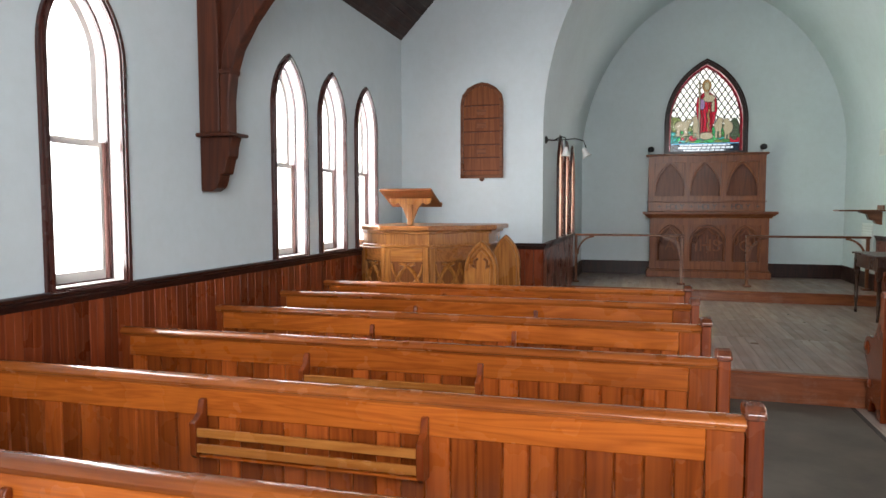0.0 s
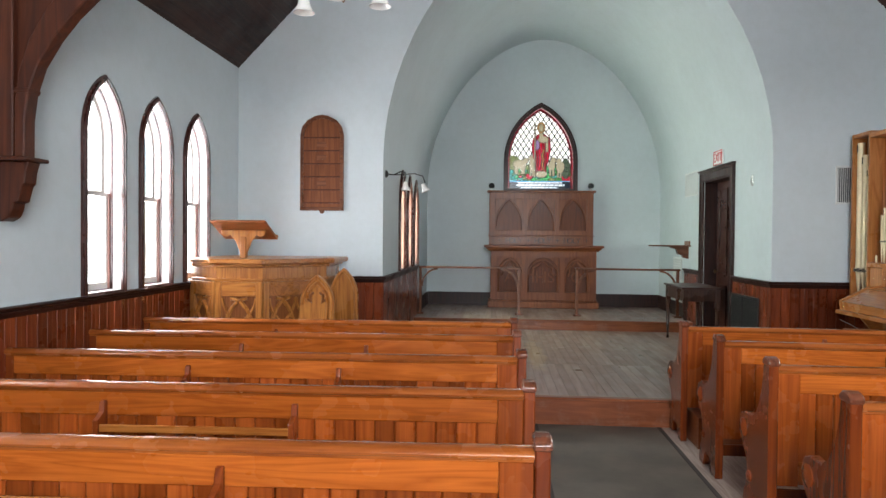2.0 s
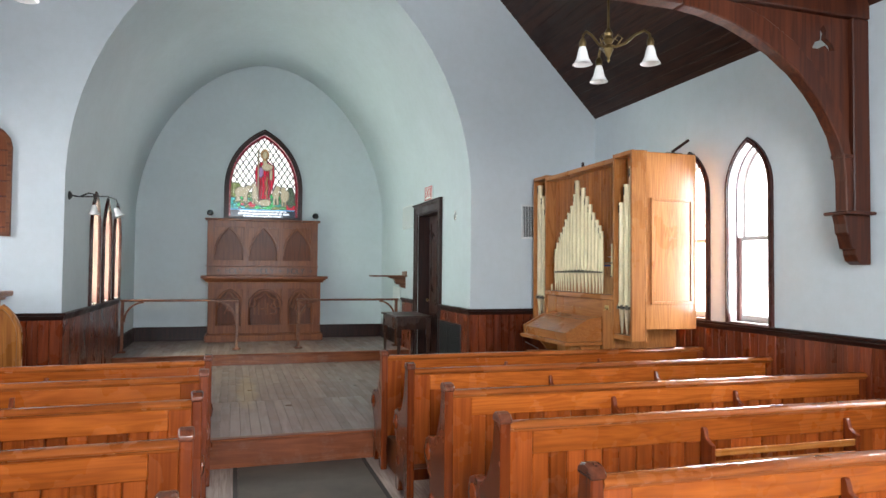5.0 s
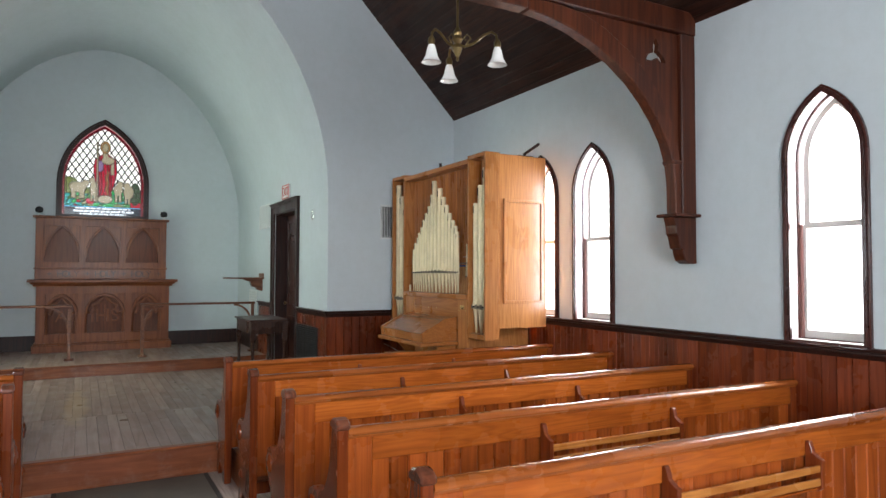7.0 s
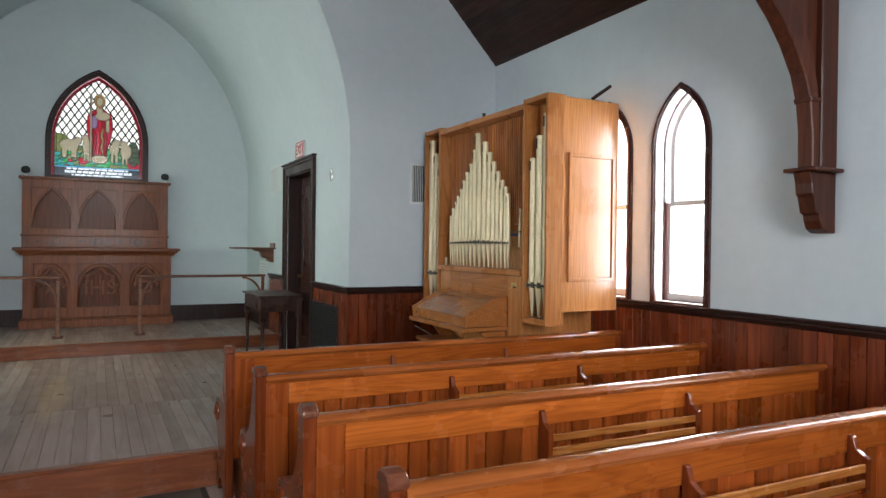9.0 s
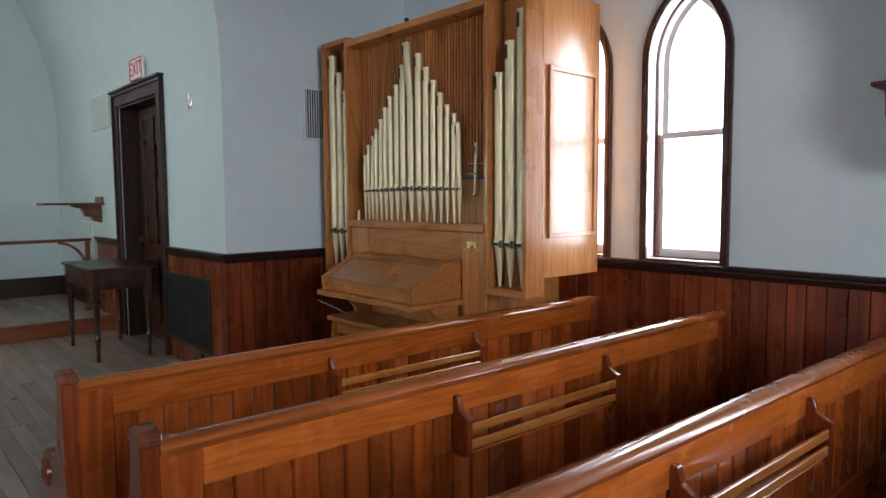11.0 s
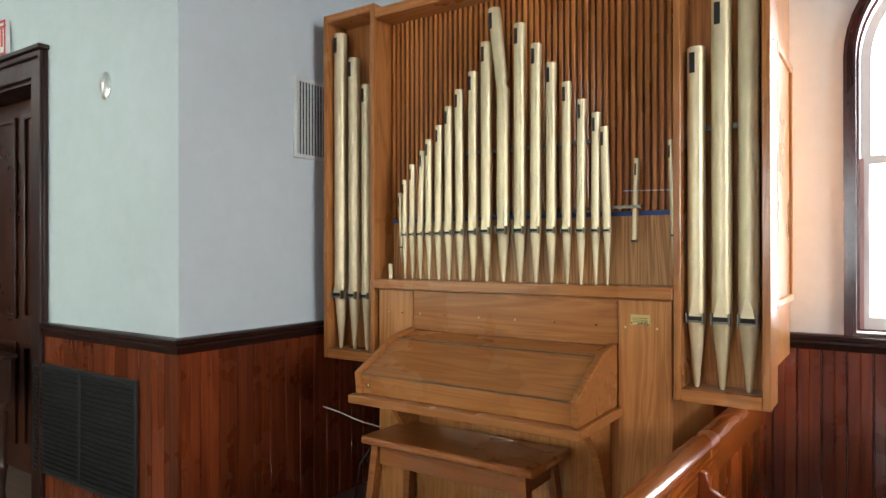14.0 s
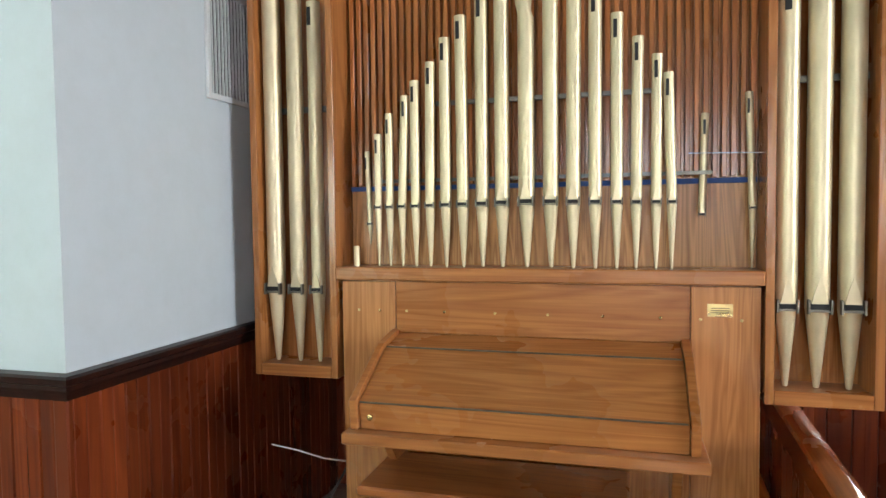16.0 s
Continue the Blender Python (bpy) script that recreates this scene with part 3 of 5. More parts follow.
part("casing", plate(fr, -0.024, -0.0005, "yz", (), None, 0.004), DARK, d, "dark moulded door casing")
fr2 = [(y0 - 0.13, STEP1), (y0 - 0.13, zt + 0.115), (y1 + 0.13, zt + 0.115), (y1 + 0.13, STEP1), (y1 + 0.10, STEP1), (y1 + 0.10, zt + 0.085), (y0 - 0.10, zt + 0.085), (y0 - 0.10, STEP1)]
part("casing_backband", plate(fr2, -0.042, -0.0245, "yz", (), None, 0.005), DARK, d)
part("casing_cornice", box(-0.06, -0.0005, y0 - 0.15, y1 + 0.15, zt + 0.116, zt + 0.14, 0.004), DARK, d)
part("jamb", box(0.001, T - 0.001, y0 + 0.001, y0 + 0.03, STEP1, zt - 0.001), DARK, d)
part("jamb", box(0.001, T - 0.001, y1 - 0.03, y1 - 0.001, STEP1, zt - 0.001), DARK, d)
part("lintel", box(0.001, T - 0.001, y0 + 0.03, y1 - 0.03, zt - 0.03, zt - 0.001), DARK, d)
SWING = Matrix.Translation((T - 0.03, y0 + 0.034, 0)) @ pose(0, 0, 0, 0, 0, -1)
leaf = part("leaf", box(-0.04, 0.0, 0.0, y1 - y0 - 0.07, STEP1 + 0.012, zt - 0.036, 0.003, SWING), DOORW, d, "dark panelled door leaf")
for py, pz, ph in ((0.11, 0.32, 0.62), (0.56, 0.32, 0.62), (0.11, 1.08, 1.22), (0.56, 1.08, 1.22)):
    o = [(py, pz), (py + 0.35, pz), (py + 0.35, pz + ph), (py, pz + ph)]
    i = [(py + 0.028, pz + 0.028), (py + 0.322, pz + 0.028), (py + 0.322, pz + ph - 0.028), (py + 0.028, pz + ph - 0.028)]
    part("panel_moulding", plate(o, -0.056, -0.0405, "yz", [i], SWING, 0.003), DOORW, leaf)
part("door_knob", lathe([(0.008, 0), (0.008, 0.03), (0.024, 0.04), (0.027, 0.055), (0.018, 0.068)], 12, SWING @ pose(-0.04, 0.93, 1.12, 0, -90, 0)), BRASS, leaf, "old brass door knob", True)
# unseen box added against stray light; its dark colour stands for the room's shade
structure("wall_vestry_east", box(CR + 1.7, CR + 1.8, 8.5, 11.7, -0.2, 2.9), DARK, "plain unseen wall behind the door, coloured dark for the room's shade", "wall")
structure("wall_vestry_south", box(CR + T + 0.001, CR + 1.699, 8.5, 8.6, -0.2, 2.9), DARK, "plain unseen wall behind the door, coloured dark for the room's shade", "wall")
structure("wall_vestry_north", box(CR + T + 0.001, CR + 1.699, 11.6, 11.7, -0.2, 2.9), DARK, "plain unseen wall behind the door, coloured dark for the room's shade", "wall")
structure("ceiling_vestry", box(CR + T + 0.001, CR + 1.8, 8.5, 11.7, 2.9, 3.0), DARK, "plain unseen ceiling behind the door, coloured dark for the room's shade", "ceiling")
structure("floor_vestry", box(CR, CR + 1.699, 8.61, 11.59, -0.2, STEP1 - 0.004), FLOOR_X, "bare board floor of the room behind the door", "floor")


# ---- pews ----
def pew(side, length, under=-0.09):
    """A bench pew; x runs from its aisle end to the wall, y from the back forward."""
    e = base("pew", 0, 0, 0)
    s = side

    def bx(x0, x1, *r, bev=0.003):
        a, b = sorted((s * x0, s * x1))
        return box(a, b, *r, bev)

    prof = [(-0.034, 0.0), (0.055, 0.0), (0.075, 0.05), (0.105, 0.085), (0.20, 0.10), (0.235, 0.075), (0.25, 0.03), (0.275, 0.0), (0.36, 0.0), (0.375, 0.04), (0.355, 0.11), (0.315, 0.17), (0.305, 0.24), (0.33, 0.30), (0.385, 0.345),
            (0.435, 0.39), (0.452, 0.45), (0.425, 0.51), (0.355, 0.535), (0.30, 0.53), (0.24, 0.535), (0.175, 0.57), (0.12, 0.64), (0.085, 0.72), (0.07, 0.79), (0.062, 0.845), (-0.03, 0.845)]
    prof = [(u, v * 1.1065 - 0.09) for u, v in prof]
    end = part("end_panel", plate(prof, 0.0, s * 0.052, "yz", (), None, 0.006), PEW_END, e, "dark scrolled pew end")
    knob = bmesh.new()
    add_plate(knob, [(-0.038, 0.838), (0.066, 0.838), (0.070, 0.852), (0.066, 0.868), (0.048, 0.882), (0.014, 0.888), (-0.016, 0.882), (-0.036, 0.868), (-0.042, 0.852)], -s * 0.005, s * 0.058, "yz", (), None, 0.007)
    part("finial", knob, WORN, end, "worn rounded cap on the pew end")
    for py, pz, r in ((0.37, 0.40, 0.058), (0.26, 0.14, 0.034)):
        part("rosette", lathe([(r, 0), (r, 0.006), (r * 0.8, 0.012), (r * 0.45, 0.013), (r * 0.3, 0.018), (r * 0.1, 0.018)], 16, pose(0, py, pz, 0, -90 * s, 0)), PEW_END, end, "", True)
    cap = [(-0.040, 0.015), (-0.043, 0.024), (-0.037, 0.036), (-0.022, 0.044), (0.0, 0.047), (0.020, 0.044), (0.034, 0.036), (0.038, 0.024), (0.032, 0.014), (0.018, 0.0), (-0.026, 0.0), (-0.030, 0.010)]
    part("top_rail", plate([(u + 0.012, v + 0.798) for u, v in cap], s * 0.053, s * (length - 0.004), "yz", (), None, 0.0), CAP, e, "rounded top rail worn pale by hands", True)
    part("upper_board", bx(0.171, length - 0.06, -0.012, 0.022, 0.692, 0.797), PEW_X, e)
    part("stile", bx(0.054, 0.170, -0.012, 0.022, 0.18, 0.797), PEW_Z, e)
    part("stile", bx(length - 0.06, length - 0.003, -0.016, 0.03, under, 0.797), PEW_END, e, "dark wall-end upright")
    part("lower_board", bx(0.171, length - 0.061, -0.012, 0.022, 0.19, 0.315), PEW_X, e)
    part("seat", bx(0.053, length - 0.004, 0.03, 0.40, 0.41, 0.438, bev=0.008), PEW_X, e)
    part("seat_support", bx(1.5, 1.53, 0.03, 0.36, under, 0.409), PEW_END, e)
    part("foot_rail", bx(0.053, length - 0.004, 0.30, 0.33, under + 0.06, under + 0.14), PEW_END, e)
    n = int((length - 0.231) / 0.094)
    w = (length - 0.232) / n
    me = None
    for i in range(n):
        x = 0.1715 + w * i
        if me is None:
            bm = bmesh.new()
            add_plate(bm, [(0.002, 0.008), (0.002, 0.0035), (0.0075, -0.003), (w - 0.0075, -0.003), (w - 0.002, 0.0035), (w - 0.002, 0.008)], 0.3155, 0.6915, "xy")
            b = part("board", bm, PEW_Z, e)
            me = b.data
        else:
            b = new("board", me)
            b.parent = e
        b.location = (x if s > 0 else -x - w, 0.004, 0)
    # book rack on the back
    r0, r1 = 1.10, 2.015
    bp = [(-0.0125, 0.545), (-0.075, 0.545), (-0.095, 0.565), (-0.097, 0.672), (-0.10, 0.69), (-0.078, 0.698), (-0.05, 0.715), (-0.045, 0.735), (-0.036, 0.762), (-0.02, 0.766), (-0.0125, 0.76)]
    for x in (r0, r1):
        a, b = sorted((s * x, s * (x + 0.026)))
        part("rack_bracket", plate(bp, a, b, "yz", (), None, 0.003), PEW_END, e, "shaped book rack bracket")
    for z in (0.575, 0.635):
        part("rack_slat", bx(r0 + 0.027, r1 - 0.001, -0.092, -0.078, z, z + 0.034), RACK, e)
    part("rack_floor", bx(r0 + 0.027, r1 - 0.001, -0.077, -0.0125, 0.552, 0.562), PEW_X, e)
    return e


PEW_LABEL = "varnished reddish wooden pew with scrolled end and book rack"
p = tagged(pew(-1, 3.185), PEW_LABEL, "pew", "pews on the west side")
TALL = Matrix.Diagonal((1, 1, 1.013, 1))
ANGLE = 1.75
p.matrix_basis = pose(0.588, 1.98, 0, 0, 0, ANGLE) @ TALL
for y in (2.825, 3.668, 4.53, 5.368, 6.128):
    copy_thing(p, pose(0.588, y, 0, 0, 0, ANGLE) @ TALL)
q = tagged(pew(1, 3.155), PEW_LABEL, "pew", "pews on the east side")
q.matrix_basis = pose(1.935, 2.785, 0, 0, 0, -ANGLE) @ TALL
for y in (3.605, 4.45, 5.325):
    copy_thing(q, pose(1.935, y, 0, 0, 0, -ANGLE) @ TALL)
r = tagged(pew(1, 3.155, STEP1), "varnished wooden front pew standing partly on the platform", "pew", "pews on the east side")
r.matrix_basis = pose(1.935, 6.185, 0, 0, 0, -ANGLE) @ TALL


# ---- the organ ----
def at(name, bm, material, top, parent=None, label="", smooth=False):
    """A part drawn in the room's own measures, under the thing top (or one of its parts)."""
    bmesh.ops.transform(bm, matrix=top.matrix_basis.inverted(), verts=bm.verts)
    return part(name, bm, material, parent or top, label, smooth)


def organ_pipe(top, parent, x, y, z0, zm, z1, r, lean=0.0, kink=None, slot=True, foot=True):
    """A gilt pipe: cone foot, mouth with ears, body, tuning slot."""
    bm = bmesh.new()
    if foot:
        add_lathe(bm, [(r * 0.22, z0), (r * 0.28, z0 + 0.01), (r * 0.62, z0 + (zm - z0) * 0.5), (r * 0.97, zm - 0.006), (r, zm)], 14, pose(x, y, 0))
    if kink:
        zk, dy = kink
        add_tube(bm, [(x, y, zm), (x, y, zk - 0.02), (x - 0.006, y + 0.004, zk), (x, y + dy * 0.15, zk + 0.03), (x, y + dy, z1)], [r, r, r * 0.82, r, r], 14)
    else:
        add_lathe(bm, [(r, zm + 0.0005), (r, z1), (r * 0.9, z1), (r * 0.9, z1 - 0.01)], 14, Matrix.Translation((x, y, 0)) @ Matrix.Translation((0, 0, zm)) @ pose(0, 0, 0, lean) @ Matrix.Translation((0, 0, -zm)))
    p = at("pipe", bm, GILT, top, parent, "", True)
    # the mouth's inner shade is a black block set on the pipe
    at("mouth", box(x - r * 1.04, x - r * 0.8, y - r * 0.70, y + r * 0.70, zm - 0.002, zm + r * 0.42), SHADE_BLACK, top, p, "black block for the shade inside the mouth")
    for ea, eb in ((-0.96, -0.80), (0.80, 0.96)):
        at("ear", box(x - r * 1.22, x - r * 0.6, y + r * ea, y + r * eb, zm - r * 0.45, zm + r * 0.8), GILT_D, top, p)
    at("lower_lip", box(x - r * 1.10, x - r * 0.8, y - r * 0.78, y + r * 0.78, zm - r * 0.28, zm - 0.003), GILT_D, top, p)
    at("upper_lip", plate([(y - r * 0.66, zm + r * 0.43), (y + r * 0.66, zm + r * 0.43), (y + r * 0.42, zm + r * 1.5), (y, zm + r * 2.9), (y - r * 0.42, zm + r * 1.5)], x - r * 1.02, x - r * 0.75, "yz"), GILT, top, p)
    if slot:
        dy = kink[1] * 0.93 if kink else -math.sin(radians(lean)) * (z1 - zm)
        h = 0.03 + r * 1.4
        # black block in place of the slot's shade
        at("tuning_slot", box(x - r * 1.02, x - r * 0.9, y + dy - r * 0.05, y + dy + r * 0.55, z1 - 0.022 - h, z1 - 0.022), SHADE_BLACK, top, p, "black block for the shade inside the tuning slot")
    return p


org = tagged(base("pipe_organ", 4.60, 6.98, STEP1), "light oak pipe organ with gilt display pipes and closed console", "organ")
OX = 4.20
at("lower_case", box(4.235, 4.93, 6.27, 7.66, STEP1, 1.305, 0.003), OAK_Z, org)
at("front_panel", box(4.222, 4.2345, 6.47, 7.46, 1.118, 1.300, 0.002), OAK_Y, org)
at("front_stile", box(4.216, 4.2345, 6.265, 6.468, STEP1, 1.300, 0.002), OAK_Z, org)
at("front_stile", box(4.216, 4.2345, 7.462, 7.665, STEP1, 1.300, 0.002), OAK_Z, org)
at("pipe_shelf", box(4.19, 4.33, 6.258, 7.678, 1.306, 1.352, 0.004), OAK_Y, org)
at("back_panel", box(4.345, 4.36, 6.26, 7.675, 1.353, 1.635, 0.0), OAK_BACK, org)
at("felt_strip", box(4.335, 4.345, 6.26, 7.675, 1.628, 1.645), BLUETAPE, org, None, "blue felt strip")
# black sheet that stands for the shade behind the slats
at("cavity", box(4.40, 4.41, 6.26, 7.675, 1.636, 2.66), SHADE_BLACK, org, None, "black sheet put in for the shade behind the slats")
n = 50
me = None
for i in range(n):
    y = 6.275 + (7.66 - 6.275) * i / (n - 1)
    if me is None:
        s0 = at("slat", box(4.328, 4.352, y - 0.0082, y + 0.0082, 1.648, 2.625, 0.002), OAK_DK, org)
        me, ys = s0.data, y
    else:
        s1 = new("slat", me)
        s1.parent = org
        s1.location = (0, y - ys, random.uniform(-0.003, 0.003))
at("top_rail", box(4.20, 4.38, 6.26, 7.68, 2.626, 2.672, 0.003), OAK_Y, org)
cab = at("swell_box", box(4.365, 4.92, 5.957, 8.035, 1.04, 2.695, 0.004), OAK_Z, org, None, "plain oak cabinet above the case")
o = [(4.415, 1.275), (4.875, 1.275), (4.875, 2.265), (4.415, 2.265)]
i_ = [(4.443, 1.303), (4.847, 1.303), (4.847, 2.237), (4.443, 2.237)]
sp = at("side_panel", plate(o, 5.938, 5.9565, "xz", [i_], None, 0.003), OAK_Z, org, cab, "framed access panel")
at("panel_board", box(4.4435, 4.8465, 5.950, 5.9565, 1.3035, 2.2365), OAK_Z, org, cab)
for nm, ya, yb in (("tower", 7.682, 8.022), ("tower", 5.933, 6.256)):
    t0 = at(nm, box(4.345, 4.3645, ya, yb, 0.94, 2.70, 0.0), OAK_Z, org, None, "open-fronted side tower")
    at("frame_side", box(OX, 4.3445, ya, ya + 0.026, 0.94, 2.70, 0.002), OAK_Z, org, t0)
    at("frame_side", box(OX, 4.3445, yb - 0.026, yb, 0.94, 2.70, 0.002), OAK_Z, org, t0)
    at("frame_bottom", box(OX, 4.3445, ya + 0.0265, yb - 0.0265, 0.94, 0.985, 0.002), OAK_Y, org, t0)
    at("frame_top", box(OX, 4.3445, ya + 0.0265, yb - 0.0265, 2.662, 2.70, 0.002), OAK_Y, org, t0)
    at("pipe_support_bar", box(4.29, 4.31, ya + 0.0265, yb - 0.0265, 1.93, 1.95), GILT_D, org, t0)
    sgn = 1 if ya > 7 else -1
    if sgn > 0:
        rows = ((7.958, 2.61, 0.034), (7.864, 2.47, 0.031), (7.782, 2.325, 0.026))
        zm = 1.258
    else:
        rows = ((6.188, 2.235, 0.032), (6.100, 2.40, 0.035), (6.010, 2.56, 0.035))
        zm = 1.235
    for y, zt, r in rows:
        organ_pipe(org, org, 4.262, y, 0.987, zm, zt, r)
FEET = (7.532, 7.488, 7.441, 7.390, 7.336, 7.278, 7.216, 7.147, 7.077, 6.993, 6.911, 6.837, 6.765, 6.696, 6.635, 6.573, 6.525)
TOPS = (1.83, 1.90, 1.96, 2.01, 2.07, 2.15, 2.22, 2.29, 2.41, 2.55, 2.46, 2.36, 2.27, 2.18, 2.10, 2.04, 1.98)
for j, (y, zt) in enumerate(zip(FEET, TOPS)):
    r = 0.0095 + 0.0165 * (zt - 1.75) / 0.8 + 0.002
    organ_pipe(org, org, 4.252, y, 1.353, 1.565 + 0.012 * (zt - 1.9), zt, r, lean=(0, 0, 2.2, 0, 0.6, 0, -0.4, 0, 0, 0, 0, 0.3, 0, 0, 0.5, 0.3, -1.6)[j], kink=(2.21, 0.045) if j == 9 else None)
organ_pipe(org, org, 4.285, 7.578, 1.431, 1.505, 1.772, 0.010, lean=-2, slot=True)
organ_pipe(org, org, 4.30, 6.430, 1.50, 1.525, 1.852, 0.012, lean=1.5, foot=False)
organ_pipe(org, org, 4.30, 6.279, 1.353, 1.545, 1.912, 0.0115, lean=-2)
at("pipe_stub", lathe([(0.011, 1.353), (0.011, 1.425), (0.004, 1.426)], 10, pose(4.25, 7.62, 0)), GILT, org, None, "", True)
at("tuning_wire", tube([(4.282, 6.255, 1.718), (4.28, 6.36, 1.721), (4.282, 6.472, 1.724)], 0.0019, 6), METALW, org, None, "thin pale wire across the front")
at("pipe_support_bar", box(4.285, 4.30, 6.56, 7.36, 1.925, 1.94), GILT_D, org)
at("pipe_support_bar", box(4.285, 4.30, 6.40, 7.55, 1.655, 1.667), GILT_D, org)
# console
con = at("console", plate([(4.215, 0.886), (3.845, 0.886), (3.835, 0.968), (4.07, 1.092), (4.215, 1.117)], 6.50, 7.445, "xz", (), None, 0.002), OAK_Y, org, None, "closed sloping console lid")
for ya, yb in ((6.472, 6.4985), (7.4465, 7.473)):
    at("console_side", plate([(4.215, 0.886), (3.83, 0.886), (3.82, 0.978), (4.065, 1.106), (4.215, 1.131)], ya, yb, "xz", (), None, 0.003), OAK_Y, org, con)
at("key_shelf", box(3.795, 4.2145, 6.452, 7.488, 0.850, 0.885, 0.004), OAK_Y, org, con)
for xh, zh in ((3.834, 0.9715), (4.069, 1.0955)):
    at("hinge", tube([(xh, 6.505, zh), (xh, 7.44, zh)], 0.0028, 6), GILT_D, org, con, "thin dull piano hinge")
at("lock", lathe([(0.010, 0), (0.010, 0.004), (0.006, 0.006)], 12, pose(3.838, 7.41, 0.925, 0, -90, 0)), GOLD, org, con, "brass lock", True)
at("name_plate", box(4.214, 4.2158, 6.345, 6.42, 1.205, 1.245), GOLD, org, None, "small engraved brass plate")
for z in (1.232, 1.225, 1.218):
    at("plate_line", box(4.2132, 4.2139, 6.355, 6.41, z - 0.001, z + 0.001), TABLE, org)
for y in (6.32, 6.44, 6.56, 6.74, 6.92, 7.10, 7.28, 7.42, 7.52, 7.60):
    at("screw", lathe([(0.005, 0), (0.005, 0.002), (0.002, 0.004)], 8, pose(4.2215 if 6.47 < y < 7.46 else 4.2155, y, 1.195, 0, -90, 0)), GOLD, org, None, "", True)
at("knee_bracket", plate([(4.215, 0.84), (4.215, 0.45), (4.19, 0.47), (4.10, 0.70), (3.98, 0.84)], 6.50, 6.53, "xz", (), None, 0.002), OAK_Y, org)
at("knee_bracket", plate([(4.215, 0.84), (4.215, 0.45), (4.19, 0.47), (4.10, 0.70), (3.98, 0.84)], 7.42, 7.45, "xz", (), None, 0.002), OAK_Y, org)
for (x, y, h) in ((4.45, 7.28, 0.10), (4.5, 7.60, 0.05)):
    at("case_peg", box(x, x + 0.025, y, y + 0.02, 2.673 if x < 4.36 else 2.696, 2.70 + h), DARK, org)

tool = tagged(base("wooden_prop", 4.72, 6.05, 2.696), "dark wooden prop lying on top of the organ", "prop")
part("stick", box(0.0, 0.225, -0.014, 0.014, 0.0, 0.026, 0.003, pose(0.01, 0, 0.021, 0, -34, 0)), DARK, tool)
part("foot", box(-0.08, 0.10, -0.03, 0.03, 0.0, 0.02, 0.003), DARK, tool)

# bench
bn = tagged(base("organ_bench", 4.02, 7.02, STEP1), "oak organ bench with splayed slab legs under the console", "bench")
# shade under the console is put into the bench's colour
at("seat", box(3.855, 4.185, 6.655, 7.470, 0.668, 0.700, 0.007), BENCH_SHADE, bn)
at("apron", box(3.89, 3.912, 6.73, 7.395, 0.585, 0.667, 0.003), BENCH_SHADE, bn)
at("apron", box(4.125, 4.147, 6.73, 7.395, 0.585, 0.667, 0.003), BENCH_SHADE, bn)
for y, sgn in ((6.715, -1), (7.41, 1)):
    for x, lx in ((3.902, -0.03), (4.136, 0.03)):
        bm = bmesh.new()
        foot = [bm.verts.new((x + lx + u * 0.022, y + sgn * 0.05 + v * 0.016, STEP1)) for u, v in ((-1, -1), (1, -1), (1, 1), (-1, 1))]
        head_ = [bm.verts.new((x + u * 0.024, y + v * 0.016, 0.667)) for u, v in ((-1, -1), (1, -1), (1, 1), (-1, 1))]
        bm.faces.new(foot[::-1])
        bm.faces.new(head_)
        for j in range(4):
            bm.faces.new((foot[j], foot[(j + 1) % 4], head_[(j + 1) % 4], head_[j]))
        at("leg", bm, BENCH_SHADE, bn)
    at("end_rail", box(3.914, 4.124, y - 0.011 + sgn * 0.030, y + 0.011 + sgn * 0.030, 0.27, 0.33, 0.002), BENCH_SHADE, bn)
    at("end_apron", box(3.927, 4.111, y - 0.010, y + 0.010, 0.59, 0.667, 0.002), BENCH_SHADE, bn)
at("stretcher", box(4.008, 4.032, 6.698, 7.427, 0.275, 0.325, 0.003), BENCH_SHADE, bn)

cable = tagged(base("power_cable", 4.22, 7.78, STEP1), "thin white power cable hanging beside the organ", "cable")
at("wire", tube([(4.24, 7.664, 0.62), (4.15, 7.72, 0.66), (4.08, 7.80, 0.71), (4.03, 7.86, 0.74)], 0.003, 6), METALW, cable)
at("tail", tube([(4.24, 7.67, 0.60), (4.16, 7.74, 0.45), (4.2, 7.8, 0.30), (4.15, 7.78, STEP1 + 0.006), (4.0, 7.85, STEP1 + 0.006)], 0.005, 6), BLACK, cable)
sock = tagged(base("floor_box", 4.1, 7.88, STEP1), "small black electrical box on the platform", "socket")
part("body", box(-0.05, 0.05, -0.06, 0.06, 0, 0.10, 0.008), GRILLE, sock)
part("cover", lathe([(0.03, 0), (0.03, 0.004), (0.01, 0.006)], 12, pose(-0.0505, 0, 0.055, 0, -90, 0)), BLACK, sock)


# ---- chancel ----
def words(text, size, depth, m, material, top, parent=None, name="lettering"):
    cu = bpy.data.curves.new("t", "FONT")
    cu.body, cu.size, cu.extrude, cu.align_x, cu.align_y = text, size, depth, "CENTER", "CENTER"
    o = bpy.data.objects.new("t", cu)
    scene.collection.objects.link(o)
    me = bpy.data.meshes.new_from_object(o.evaluated_get(bpy.context.evaluated_depsgraph_get()))
    bpy.data.objects.remove(o)
    bm = bmesh.new()
    bm.from_mesh(me)
    bpy.data.meshes.remove(me)
    bmesh.ops.transform(bm, matrix=m, verts=bm.verts)
    return at(name, bm, material, top, parent)


